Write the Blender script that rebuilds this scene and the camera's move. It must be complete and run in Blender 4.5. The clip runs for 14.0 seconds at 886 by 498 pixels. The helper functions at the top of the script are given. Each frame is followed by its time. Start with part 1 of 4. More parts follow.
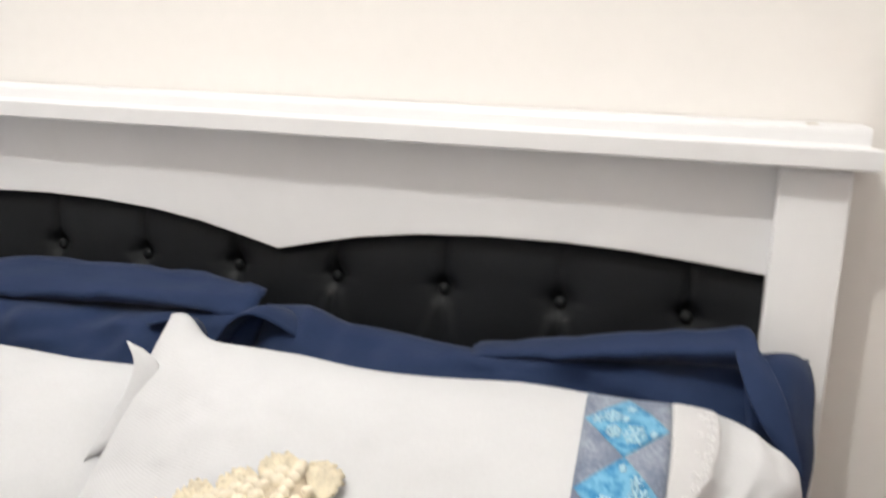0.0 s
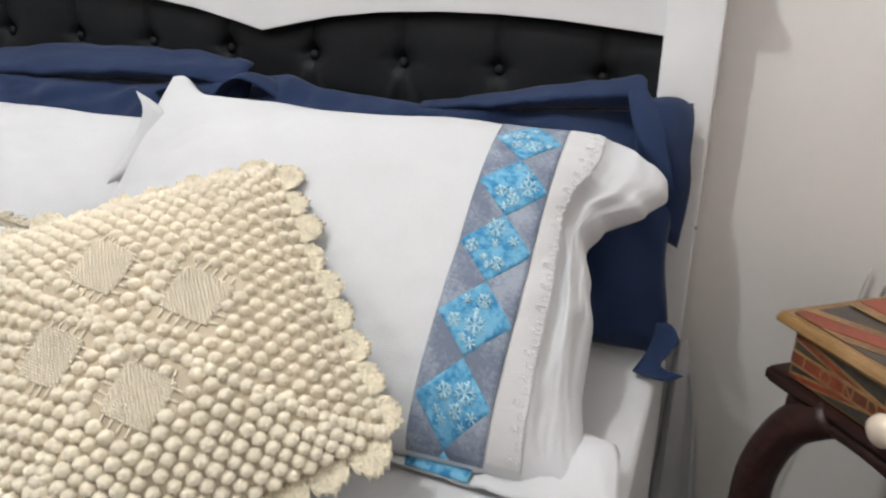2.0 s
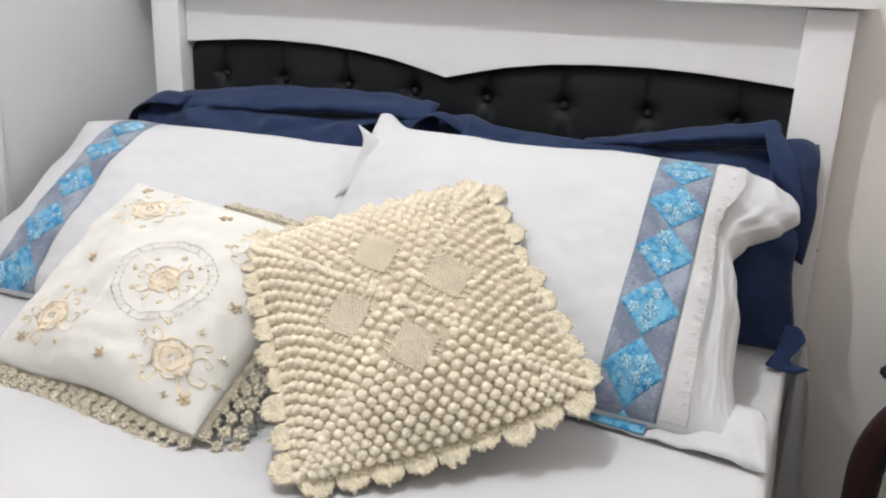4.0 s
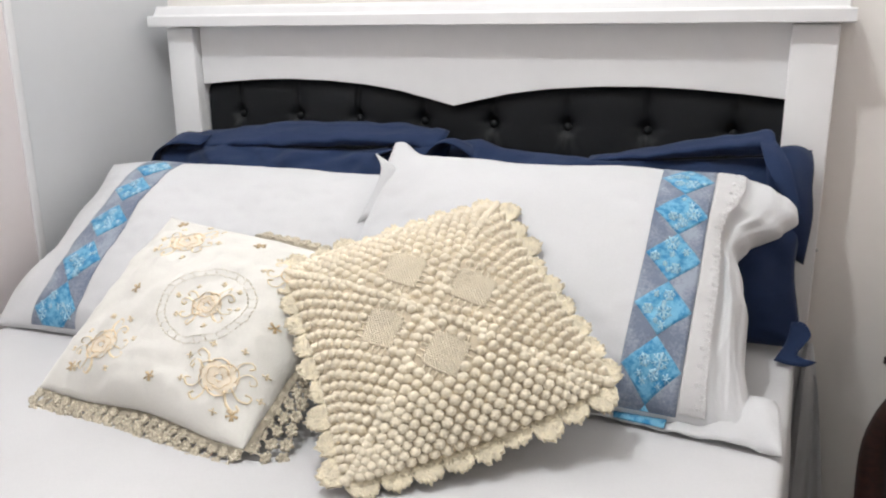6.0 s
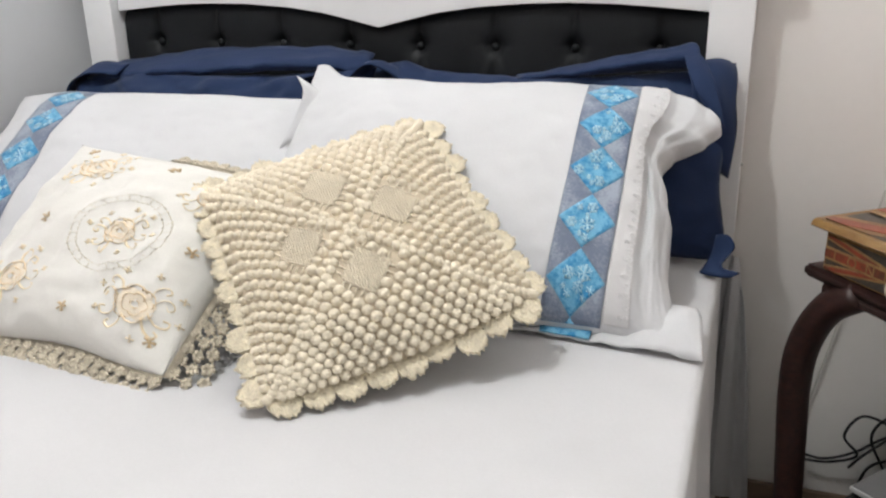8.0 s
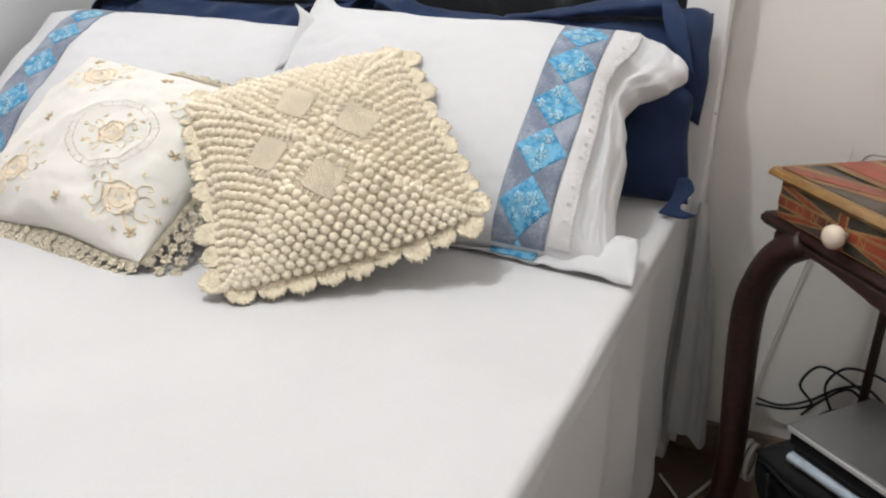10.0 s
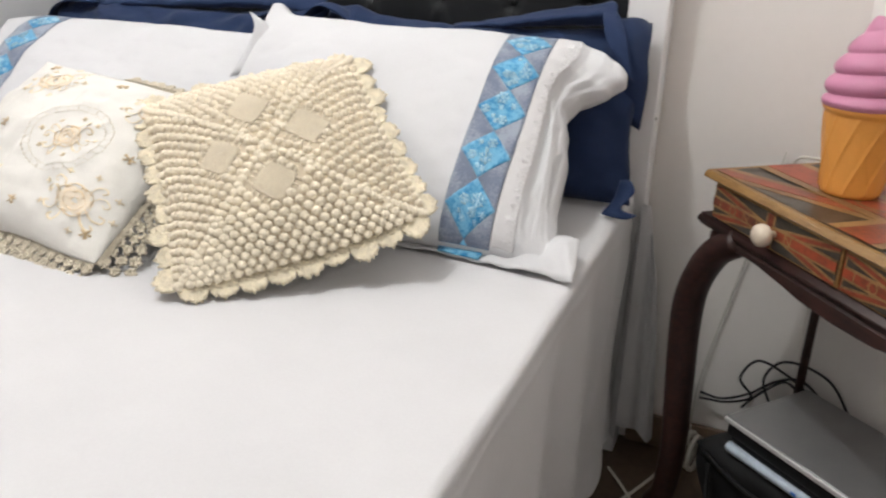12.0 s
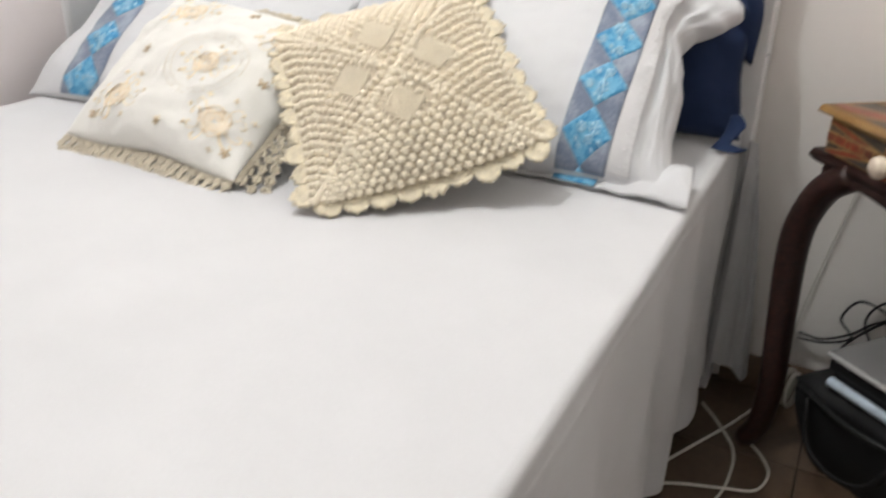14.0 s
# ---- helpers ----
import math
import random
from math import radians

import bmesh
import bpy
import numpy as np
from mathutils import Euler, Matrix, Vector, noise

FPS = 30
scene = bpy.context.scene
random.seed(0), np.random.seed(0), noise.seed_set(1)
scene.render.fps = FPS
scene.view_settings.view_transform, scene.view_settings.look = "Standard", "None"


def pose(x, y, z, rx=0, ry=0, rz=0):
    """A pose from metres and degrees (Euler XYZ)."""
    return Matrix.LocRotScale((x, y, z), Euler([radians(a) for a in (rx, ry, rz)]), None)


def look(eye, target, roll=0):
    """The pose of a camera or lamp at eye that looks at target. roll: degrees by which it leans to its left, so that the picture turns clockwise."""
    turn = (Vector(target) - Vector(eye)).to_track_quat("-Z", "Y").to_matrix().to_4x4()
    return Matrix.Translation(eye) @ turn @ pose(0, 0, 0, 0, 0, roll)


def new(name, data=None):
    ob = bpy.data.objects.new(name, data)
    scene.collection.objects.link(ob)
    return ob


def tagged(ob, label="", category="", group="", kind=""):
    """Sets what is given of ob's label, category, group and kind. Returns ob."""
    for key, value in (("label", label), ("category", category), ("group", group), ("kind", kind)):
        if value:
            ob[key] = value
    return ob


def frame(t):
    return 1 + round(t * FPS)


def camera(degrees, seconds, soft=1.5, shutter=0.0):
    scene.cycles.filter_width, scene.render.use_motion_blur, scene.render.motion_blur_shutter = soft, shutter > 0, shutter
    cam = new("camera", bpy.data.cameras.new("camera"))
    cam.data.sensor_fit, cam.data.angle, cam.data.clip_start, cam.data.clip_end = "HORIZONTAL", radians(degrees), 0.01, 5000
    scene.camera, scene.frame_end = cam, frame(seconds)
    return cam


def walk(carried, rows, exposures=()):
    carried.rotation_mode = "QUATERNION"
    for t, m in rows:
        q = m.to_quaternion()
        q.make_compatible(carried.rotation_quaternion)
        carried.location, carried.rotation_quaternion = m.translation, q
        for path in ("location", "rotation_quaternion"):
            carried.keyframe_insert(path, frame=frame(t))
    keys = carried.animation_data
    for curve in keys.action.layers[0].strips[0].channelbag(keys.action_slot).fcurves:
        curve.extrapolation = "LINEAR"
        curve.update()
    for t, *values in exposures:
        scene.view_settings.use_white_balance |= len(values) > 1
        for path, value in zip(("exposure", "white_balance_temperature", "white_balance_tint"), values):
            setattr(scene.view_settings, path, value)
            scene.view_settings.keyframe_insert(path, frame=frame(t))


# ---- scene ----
cam = camera(55.7, 14.0, soft=2.1, shutter=0.5)
PATH = [
    (0, (0.545, -0.982, 1.203), (-0.048, 0.885, 0.803), 2.3),
    (0.5, (0.548, -1.03, 1.177), (0.072, 0.842, 0.657), 0.2),
    (1, (0.571, -1.074, 1.154), (0.106, 0.778, 0.559), 0.0),
    (1.5, (0.642, -1.12, 1.12), (0.074, 0.677, 0.451), 1.7),
    (2, (0.714, -1.178, 1.117), (0.107, 0.594, 0.417), 1.8),
    (2.5, (0.748, -1.243, 1.117), (0.107, 0.516, 0.413), 1.9),
    (3, (0.711, -1.317, 1.131), (0.016, 0.422, 0.431), 3.3),
    (3.5, (0.659, -1.402, 1.145), (-0.082, 0.336, 0.488), 3.0),
    (6, (0.662, -1.551, 1.146), (-0.119, 0.209, 0.607), -0.7),
    (6.5, (0.664, -1.548, 1.141), (-0.087, 0.221, 0.588), -1.0),
    (7, (0.676, -1.546, 1.138), (-0.032, 0.241, 0.588), -1.6),
    (7.5, (0.675, -1.536, 1.125), (-0.008, 0.252, 0.545), -1.1),
    (8, (0.693, -1.53, 1.104), (0.035, 0.237, 0.438), -1.3),
    (10.5, (0.88, -1.596, 1.082), (0.123, 0.091, 0.32), 1.8),
    (11, (0.897, -1.609, 1.083), (0.136, 0.083, 0.337), 0.7),
    (11.5, (0.897, -1.611, 1.087), (0.14, 0.092, 0.361), 1.5),
    (12, (0.893, -1.61, 1.094), (0.214, 0.117, 0.348), 2.0),
    (12.5, (0.895, -1.618, 1.099), (0.292, 0.148, 0.378), 0.9),
    (13, (0.886, -1.643, 1.102), (0.254, 0.11, 0.377), 1.1),
    (13.5, (0.875, -1.668, 1.092), (0.17, 0.049, 0.347), 1.7),
    (14, (0.854, -1.704, 1.063), (0.047, -0.078, 0.223), 1.4),
]
walk(cam, [(t, look(eye, target, roll)) for t, eye, target, roll in PATH], [
    (0.0, -0.18, 6600, 7), (0.5, -0.22, 6650, 8), (1.5, -0.29, 6450, 7), (2.5, -0.28, 6200, 7), (6.0, -0.22, 6300, 8), (8.0, -0.24, 6300, 7),
    (10.5, -0.19, 6350, 7), (12.0, -0.14, 6400, 8), (12.5, -0.09, 6400, 8), (13.5, -0.13, 6400, 8), (14.0, -0.16, 6400, 7)])

# ---- world and light ----
world = bpy.data.worlds.new("world")
scene.world = world
world.use_nodes = True
world.node_tree.nodes["Background"].inputs[0].default_value = (0.9, 0.95, 1.0, 1)
world.node_tree.nodes["Background"].inputs[1].default_value = 0.05
lamp_data = bpy.data.lights.new("ceiling_light", "POINT")
lamp_data.energy, lamp_data.shadow_soft_size, lamp_data.color = 60.0, 0.055, (0.99, 0.98, 0.965)
lamp = new("ceiling_light", lamp_data)
lamp.location = (0.0, -1.10, 2.68)


# ---- materials ----
def material(name, color, rough=0.6, metal=0.0, vary=0.08, scale=6.0, fine=120.0, bump=0.15, depth=0.001, sheen=0.0, spec=0.5, random_tint=0.0):
    """Principled surface with two scales of tone variation and a fine relief."""
    m = bpy.data.materials.new(name)
    m.use_nodes = True
    n, l = m.node_tree.nodes, m.node_tree.links
    p = n["Principled BSDF"]
    p.inputs["Roughness"].default_value = rough
    p.inputs["Metallic"].default_value = metal
    p.inputs["Specular IOR Level"].default_value = spec
    p.inputs["Sheen Weight"].default_value = sheen
    co = n.new("ShaderNodeTexCoord")
    big, small = n.new("ShaderNodeTexNoise"), n.new("ShaderNodeTexNoise")
    big.inputs["Scale"].default_value, small.inputs["Scale"].default_value = scale, fine
    big.inputs["Detail"].default_value, small.inputs["Detail"].default_value = 4, 3
    l.new(co.outputs["Object"], big.inputs["Vector"])
    l.new(co.outputs["Object"], small.inputs["Vector"])
    add = n.new("ShaderNodeMath")
    add.operation = "MULTIPLY_ADD"
    l.new(small.outputs["Fac"], add.inputs[0])
    add.inputs[1].default_value = 0.5
    l.new(big.outputs["Fac"], add.inputs[2])
    ramp = n.new("ShaderNodeValToRGB")
    c = Vector(color)
    ramp.color_ramp.elements[0].position, ramp.color_ramp.elements[1].position = 0.45, 1.05
    ramp.color_ramp.elements[0].color = (*(c * (1 - vary)), 1)
    ramp.color_ramp.elements[1].color = (*[min(1, v) for v in c * (1 + vary)], 1)
    l.new(add.outputs[0], ramp.inputs[0])
    l.new(ramp.outputs[0], p.inputs["Base Color"])
    if random_tint:
        info, hsv, mul = n.new("ShaderNodeObjectInfo"), n.new("ShaderNodeHueSaturation"), n.new("ShaderNodeMath")
        mul.operation = "MULTIPLY_ADD"
        mul.inputs[1].default_value, mul.inputs[2].default_value = random_tint, 1 - random_tint / 2
        l.new(info.outputs["Random"], mul.inputs[0])
        l.new(mul.outputs[0], hsv.inputs["Value"])
        l.new(ramp.outputs[0], hsv.inputs["Color"])
        l.new(hsv.outputs[0], p.inputs["Base Color"])
    b = n.new("ShaderNodeBump")
    b.inputs["Strength"].default_value, b.inputs["Distance"].default_value = bump, depth
    l.new(small.outputs["Fac"], b.inputs["Height"])
    l.new(b.outputs[0], p.inputs["Normal"])
    return m


def cloth(name, color, rough=0.85, weave=900.0, vary=0.04, bump=0.25, sheen=0.15):
    """Woven fabric: crossing threads over soft tone changes."""
    m = material(name, color, rough, vary=vary, scale=7, fine=260, bump=0.2, sheen=sheen, spec=0.25)
    n, l = m.node_tree.nodes, m.node_tree.links
    co = n["Texture Coordinate"]
    last = n["Bump"]
    for axis in ("X", "Z"):
        w = n.new("ShaderNodeTexWave")
        w.bands_direction = axis
        w.inputs["Scale"].default_value, w.inputs["Distortion"].default_value = weave / 6.28, 1.5
        l.new(co.outputs["Object"], w.inputs["Vector"])
        b = n.new("ShaderNodeBump")
        b.inputs["Strength"].default_value, b.inputs["Distance"].default_value = bump, 0.0004
        l.new(w.outputs["Fac"], b.inputs["Height"])
        l.new(last.outputs[0], b.inputs["Normal"])
        last = b
    l.new(last.outputs[0], n["Principled BSDF"].inputs["Normal"])
    return m


def mottled(name, dark, light, scale, rough=0.85, low=0.4, high=0.65):
    """Printed cotton with cloudy patches between two tones."""
    m = cloth(name, dark, rough)
    n = m.node_tree.nodes
    r = n["Color Ramp"]
    r.color_ramp.elements[0].color, r.color_ramp.elements[1].color = (*dark, 1), (*light, 1)
    r.color_ramp.elements[0].position, r.color_ramp.elements[1].position = low + 0.25, high + 0.25
    n["Noise Texture"].inputs["Scale"].default_value = scale
    return m


def grained(name, dark, light, rough=0.3, scale=14.0, coat=0.3, stretch=(1, 8, 8)):
    """Varnished wood with stretched grain."""
    m = material(name, dark, rough, vary=0.2, scale=scale, fine=90, bump=0.1, depth=0.0006)
    n, l = m.node_tree.nodes, m.node_tree.links
    mp = n.new("ShaderNodeMapping")
    mp.inputs["Scale"].default_value = stretch
    l.new(n["Texture Coordinate"].outputs["Object"], mp.inputs["Vector"])
    l.new(mp.outputs[0], n["Noise Texture"].inputs["Vector"])
    r = n["Color Ramp"]
    r.color_ramp.elements[0].color, r.color_ramp.elements[1].color = (*dark, 1), (*light, 1)
    n["Principled BSDF"].inputs["Coat Weight"].default_value = coat
    n["Principled BSDF"].inputs["Coat Roughness"].default_value = 0.2
    return m


WALL = material("wall_paint", (0.87, 0.84, 0.81), 0.75, vary=0.02, scale=2.5, fine=55, bump=0.12, depth=0.002)
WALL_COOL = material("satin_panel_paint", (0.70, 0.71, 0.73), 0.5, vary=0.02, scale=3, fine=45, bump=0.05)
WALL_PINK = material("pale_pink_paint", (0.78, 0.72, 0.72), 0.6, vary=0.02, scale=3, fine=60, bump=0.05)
CEIL = material("ceiling_paint", (0.82, 0.81, 0.79), 0.8, vary=0.02)
WHITE_WOOD = material("white_lacquered_wood", (0.83, 0.83, 0.84), 0.38, vary=0.025, scale=9, fine=35, bump=0.05)
BLACK = material("black_leatherette", (0.0072, 0.0085, 0.0105), 0.6, vary=0.25, scale=10, fine=420, bump=0.25, depth=0.0006, spec=0.28)
NAVY = cloth("navy_cotton", (0.015, 0.030, 0.083), 0.85, vary=0.12, sheen=0.08)
WHITE = cloth("white_cotton", (0.645, 0.65, 0.668), 0.9)
SHEET = cloth("white_bedsheet_cotton", (0.635, 0.635, 0.650), 0.9, weave=1300)
GREY_PRINT = mottled("grey_marbled_cotton", (0.17, 0.20, 0.275), (0.34, 0.38, 0.46), 20)
BLUE_PRINT = mottled("turquoise_printed_cotton", (0.03, 0.22, 0.46), (0.19, 0.46, 0.66), 85, low=0.35, high=0.6)
FLAKE = cloth("pale_snowflake_print", (0.52, 0.76, 0.87), 0.85)
FLAKE_WHITE = material("white_embroidery_thread", (0.80, 0.80, 0.81), 0.5, vary=0.05, sheen=0.3)
EYELET = cloth("white_eyelet_cotton", (0.66, 0.655, 0.665), 0.9, bump=0.4)
CREAM = material("cream_yarn", (0.835, 0.755, 0.61), 0.9, vary=0.12, scale=14, fine=420, bump=0.7, depth=0.0017, sheen=0.25, spec=0.06)
# cushion ground: tanner than its pale lining, shade between bobbles put into the colour
CREAM_GAP_SHADE = material("cream_ground_gap_shade", (0.60, 0.515, 0.39), 0.95, vary=0.15, scale=60, fine=600, bump=0.8, depth=0.001, spec=0.1)
CREAM_LACE = material("cream_crochet_trim", (0.78, 0.70, 0.54), 0.9, vary=0.2, scale=60, fine=260, bump=1.0, depth=0.004, spec=0.2)
IVORY = cloth("ivory_satin_cotton", (0.76, 0.748, 0.705), 0.7, sheen=0.3)
GOLD = material("gold_embroidery_thread", (0.84, 0.70, 0.50), 0.55, vary=0.25, scale=60, fine=700, bump=0.6, sheen=0.2)
PALE_GOLD = material("pale_embroidery_thread", (0.84, 0.69, 0.48), 0.6, vary=0.15, scale=60, fine=700, bump=0.5)
BEIGE_LACE = material("beige_lace_thread", (0.60, 0.54, 0.43), 0.9, vary=0.15, scale=40, fine=500, bump=0.6, spec=0.2)
PETAL = material("peach_satin_thread", (0.83, 0.74, 0.60), 0.5, vary=0.12, scale=50, fine=800, bump=0.5, sheen=0.2)
BUD = material("bronze_satin_thread", (0.60, 0.46, 0.28), 0.45, vary=0.2, scale=60, fine=800, bump=0.4)
RING_THREAD = material("faded_ring_thread", (0.70, 0.655, 0.56), 0.8, vary=0.1, scale=40, fine=600, bump=0.4)
MAHOGANY = grained("dark_mahogany", (0.015, 0.006, 0.005), (0.046, 0.015, 0.011), 0.48, coat=0.08)
PINE = grained("amber_varnished_wood", (0.20, 0.105, 0.032), (0.33, 0.19, 0.066), 0.35, 20)
RED_PAPER = material("worn_red_paper", (0.25, 0.047, 0.022), 0.32, vary=0.6, scale=11, fine=140, bump=0.1)
NIGHT_PAPER = material("worn_charcoal_paper", (0.035, 0.034, 0.034), 0.32, vary=0.6, scale=16, fine=160, bump=0.1)
SAND_PAPER = material("worn_ochre_paper", (0.27, 0.155, 0.06), 0.32, vary=0.5, scale=13, fine=160, bump=0.1)
for worn, low, high in ((RED_PAPER, (0.085, 0.030, 0.018), (0.36, 0.062, 0.026)), (SAND_PAPER, (0.12, 0.065, 0.028), (0.36, 0.215, 0.085)), (NIGHT_PAPER, (0.018, 0.017, 0.016), (0.075, 0.062, 0.048))):
    stops = worn.node_tree.nodes["Color Ramp"].color_ramp.elements
    stops[0].color, stops[1].color = (*low, 1), (*high, 1)
    stops[0].position, stops[1].position = 0.50, 0.92
KNOB = material("ivory_ceramic", (0.72, 0.62, 0.50), 0.12, vary=0.05)
PINK = material("pink_vinyl", (0.57, 0.235, 0.37), 0.5, vary=0.04, scale=12, fine=200, bump=0.03)
ORANGE = material("orange_vinyl", (0.80, 0.36, 0.075), 0.38, vary=0.05, scale=12, fine=200, bump=0.03)
SKIRT = material("brown_skirting_tile", (0.17, 0.115, 0.078), 0.4, vary=0.25, scale=12, fine=80, bump=0.1)
FLOOR = material("brown_floor_tile", (0.100, 0.066, 0.043), 0.35, vary=0.35, scale=9, fine=60, bump=0.1, random_tint=0.3)
GROUT = material("dark_grout", (0.03, 0.022, 0.016), 0.9)
STEEL = material("steel", (0.5, 0.5, 0.5), 0.35, 1.0, vary=0.1)
SILVER = material("grey_laptop_lid", (0.31, 0.31, 0.315), 0.34, 0.6, vary=0.06, scale=20, fine=400, bump=0.05)
BRIGHT = material("silver_edge", (0.86, 0.86, 0.86), 0.42, 0.5, vary=0.03)
BLACK_PLASTIC = material("black_plastic", (0.012, 0.012, 0.013), 0.4, vary=0.1)
BLACK_FABRIC = material("black_nylon", (0.007, 0.007, 0.008), 0.8, vary=0.3, scale=12, fine=500, bump=0.5)
PAPER = material("blue_white_paper", (0.60, 0.69, 0.80), 0.5, vary=0.2, scale=25)
INK = material("blue_ink", (0.05, 0.20, 0.62), 0.6)
WHITE_CABLE = material("white_cable_plastic", (0.62, 0.60, 0.55), 0.45, vary=0.05)
BLUE_COVER = material("blue_card_cover", (0.03, 0.12, 0.33), 0.3, vary=0.1)
AMBER = material("amber_bottle_glass", (0.55, 0.27, 0.05), 0.15, vary=0.15)


# ---- builders ----
def part(name, bm, mat, parent=None, label="", smooth=True):
    """Links a bmesh as one mesh object under a thing or a part."""
    me = bpy.data.meshes.new(name)
    bm.to_mesh(me)
    bm.free()
    if smooth:
        me.polygons.foreach_set("use_smooth", [True] * len(me.polygons))
    me.materials.append(mat)
    ob = new(name, me)
    ob.parent = parent
    if label:
        ob["label"] = label
    return ob


def thing(name, label, category, at=(0, 0, 0), turn=0.0, group="", kind=""):
    e = new(name)
    e.empty_display_size = 0.05
    e.matrix_basis = pose(*at, 0, 0, turn)
    return tagged(e, label, category, group, kind)


def box(size, at=(0, 0, 0), bevel=0.0, m=None, bm=None, seg=2):
    """A bevelled block; at is its centre."""
    b = bmesh.new()
    bmesh.ops.create_cube(b, size=1, matrix=Matrix.Diagonal((*size, 1)))
    if bevel:
        bmesh.ops.bevel(b, geom=list(b.edges), offset=bevel, segments=seg, affect="EDGES", profile=0.6)
    bmesh.ops.transform(b, matrix=(m or Matrix()) @ Matrix.Translation(at), verts=b.verts)
    if bm is None:
        return b
    return merge(bm, b)


def merge(bm, b):
    me = bpy.data.meshes.new("scratch")
    b.to_mesh(me)
    b.free()
    bm.from_mesh(me)
    bpy.data.meshes.remove(me)
    return bm


def prism(outline, depth, bevel=0.0, axis="Y"):
    """A plate from a closed outline of (a, b) pairs, pushed along an axis."""
    b = bmesh.new()
    put = {"Y": lambda p: (p[0], 0, p[1]), "Z": lambda p: (p[0], p[1], 0), "X": lambda p: (0, p[0], p[1])}[axis]
    push = {"Y": (0, depth, 0), "Z": (0, 0, depth), "X": (depth, 0, 0)}[axis]
    f = b.faces.new([b.verts.new(put(p)) for p in outline])
    r = bmesh.ops.extrude_face_region(b, geom=[f])
    bmesh.ops.translate(b, vec=push, verts=[v for v in r["geom"] if isinstance(v, bmesh.types.BMVert)])
    bmesh.ops.recalc_face_normals(b, faces=b.faces)
    if bevel:
        sharp = [e for e in b.edges if len(e.link_faces) == 2 and e.calc_face_angle(0) > 0.6]
        bmesh.ops.bevel(b, geom=sharp, offset=bevel, segments=2, affect="EDGES")
    return b


def lathe(profile, n=48, wobble=None):
    """A body of revolution round z from (radius, height) pairs."""
    b = bmesh.new()
    rings = []
    for i, (r, z) in enumerate(profile):
        ring = []
        for k in range(n):
            a = 2 * math.pi * k / n
            rr, zz = wobble(r, z, a) if wobble else (r, z)
            ring.append(b.verts.new((rr * math.cos(a), rr * math.sin(a), zz)))
        rings.append(ring)
    for p, q in zip(rings, rings[1:]):
        for k in range(n):
            b.faces.new((p[k], p[(k + 1) % n], q[(k + 1) % n], q[k]))
    b.faces.new(rings[0][::-1])
    b.faces.new(rings[-1])
    return b


def spline(points, steps=8):
    """Smooth points through the given ones."""
    pts = [Vector(p) for p in points]
    pts = [2 * pts[0] - pts[1]] + pts + [2 * pts[-1] - pts[-2]]
    out = []
    for a, b, c, d in zip(pts, pts[1:], pts[2:], pts[3:]):
        for k in range(steps):
            t = k / steps
            out.append(0.5 * (2 * b + (c - a) * t + (2 * a - 5 * b + 4 * c - d) * t * t + (3 * b - a - 3 * c + d) * t ** 3))
    return out + [pts[-2]]


def tube(points, radius, n=8, bm=None, flat=1.0):
    """A cord along points; radius is a number or a list."""
    b = bm or bmesh.new()
    pts = [Vector(p) for p in points]
    rad = radius if isinstance(radius, (list, tuple)) else [radius] * len(pts)
    side, rings = None, []
    for i, p in enumerate(pts):
        d = (pts[min(i + 1, len(pts) - 1)] - pts[max(i - 1, 0)]).normalized()
        if side is None:
            side = d.cross(Vector((0, 0, 1)) if abs(d.z) < 0.9 else Vector((1, 0, 0))).normalized()
        side = (side - d * side.dot(d)).normalized()
        up = d.cross(side)
        rings.append([b.verts.new(p + rad[i] * (side * math.cos(a) + up * flat * math.sin(a))) for a in (2 * math.pi * k / n for k in range(n))])
    for p, q in zip(rings, rings[1:]):
        for k in range(n):
            b.faces.new((p[k], p[(k + 1) % n], q[(k + 1) % n], q[k]))
    b.faces.new(rings[0][::-1])
    b.faces.new(rings[-1])
    return b


def crease(x, y, z=0.0):
    """Sharp-edged folds for crumpled cloth, about 0 to 1."""
    p = Vector((x, y, z))
    return 1 - abs(noise.noise(p)) * 1.6 - abs(noise.noise(p * 2.3 + Vector((3, 1, 2)))) * 0.8


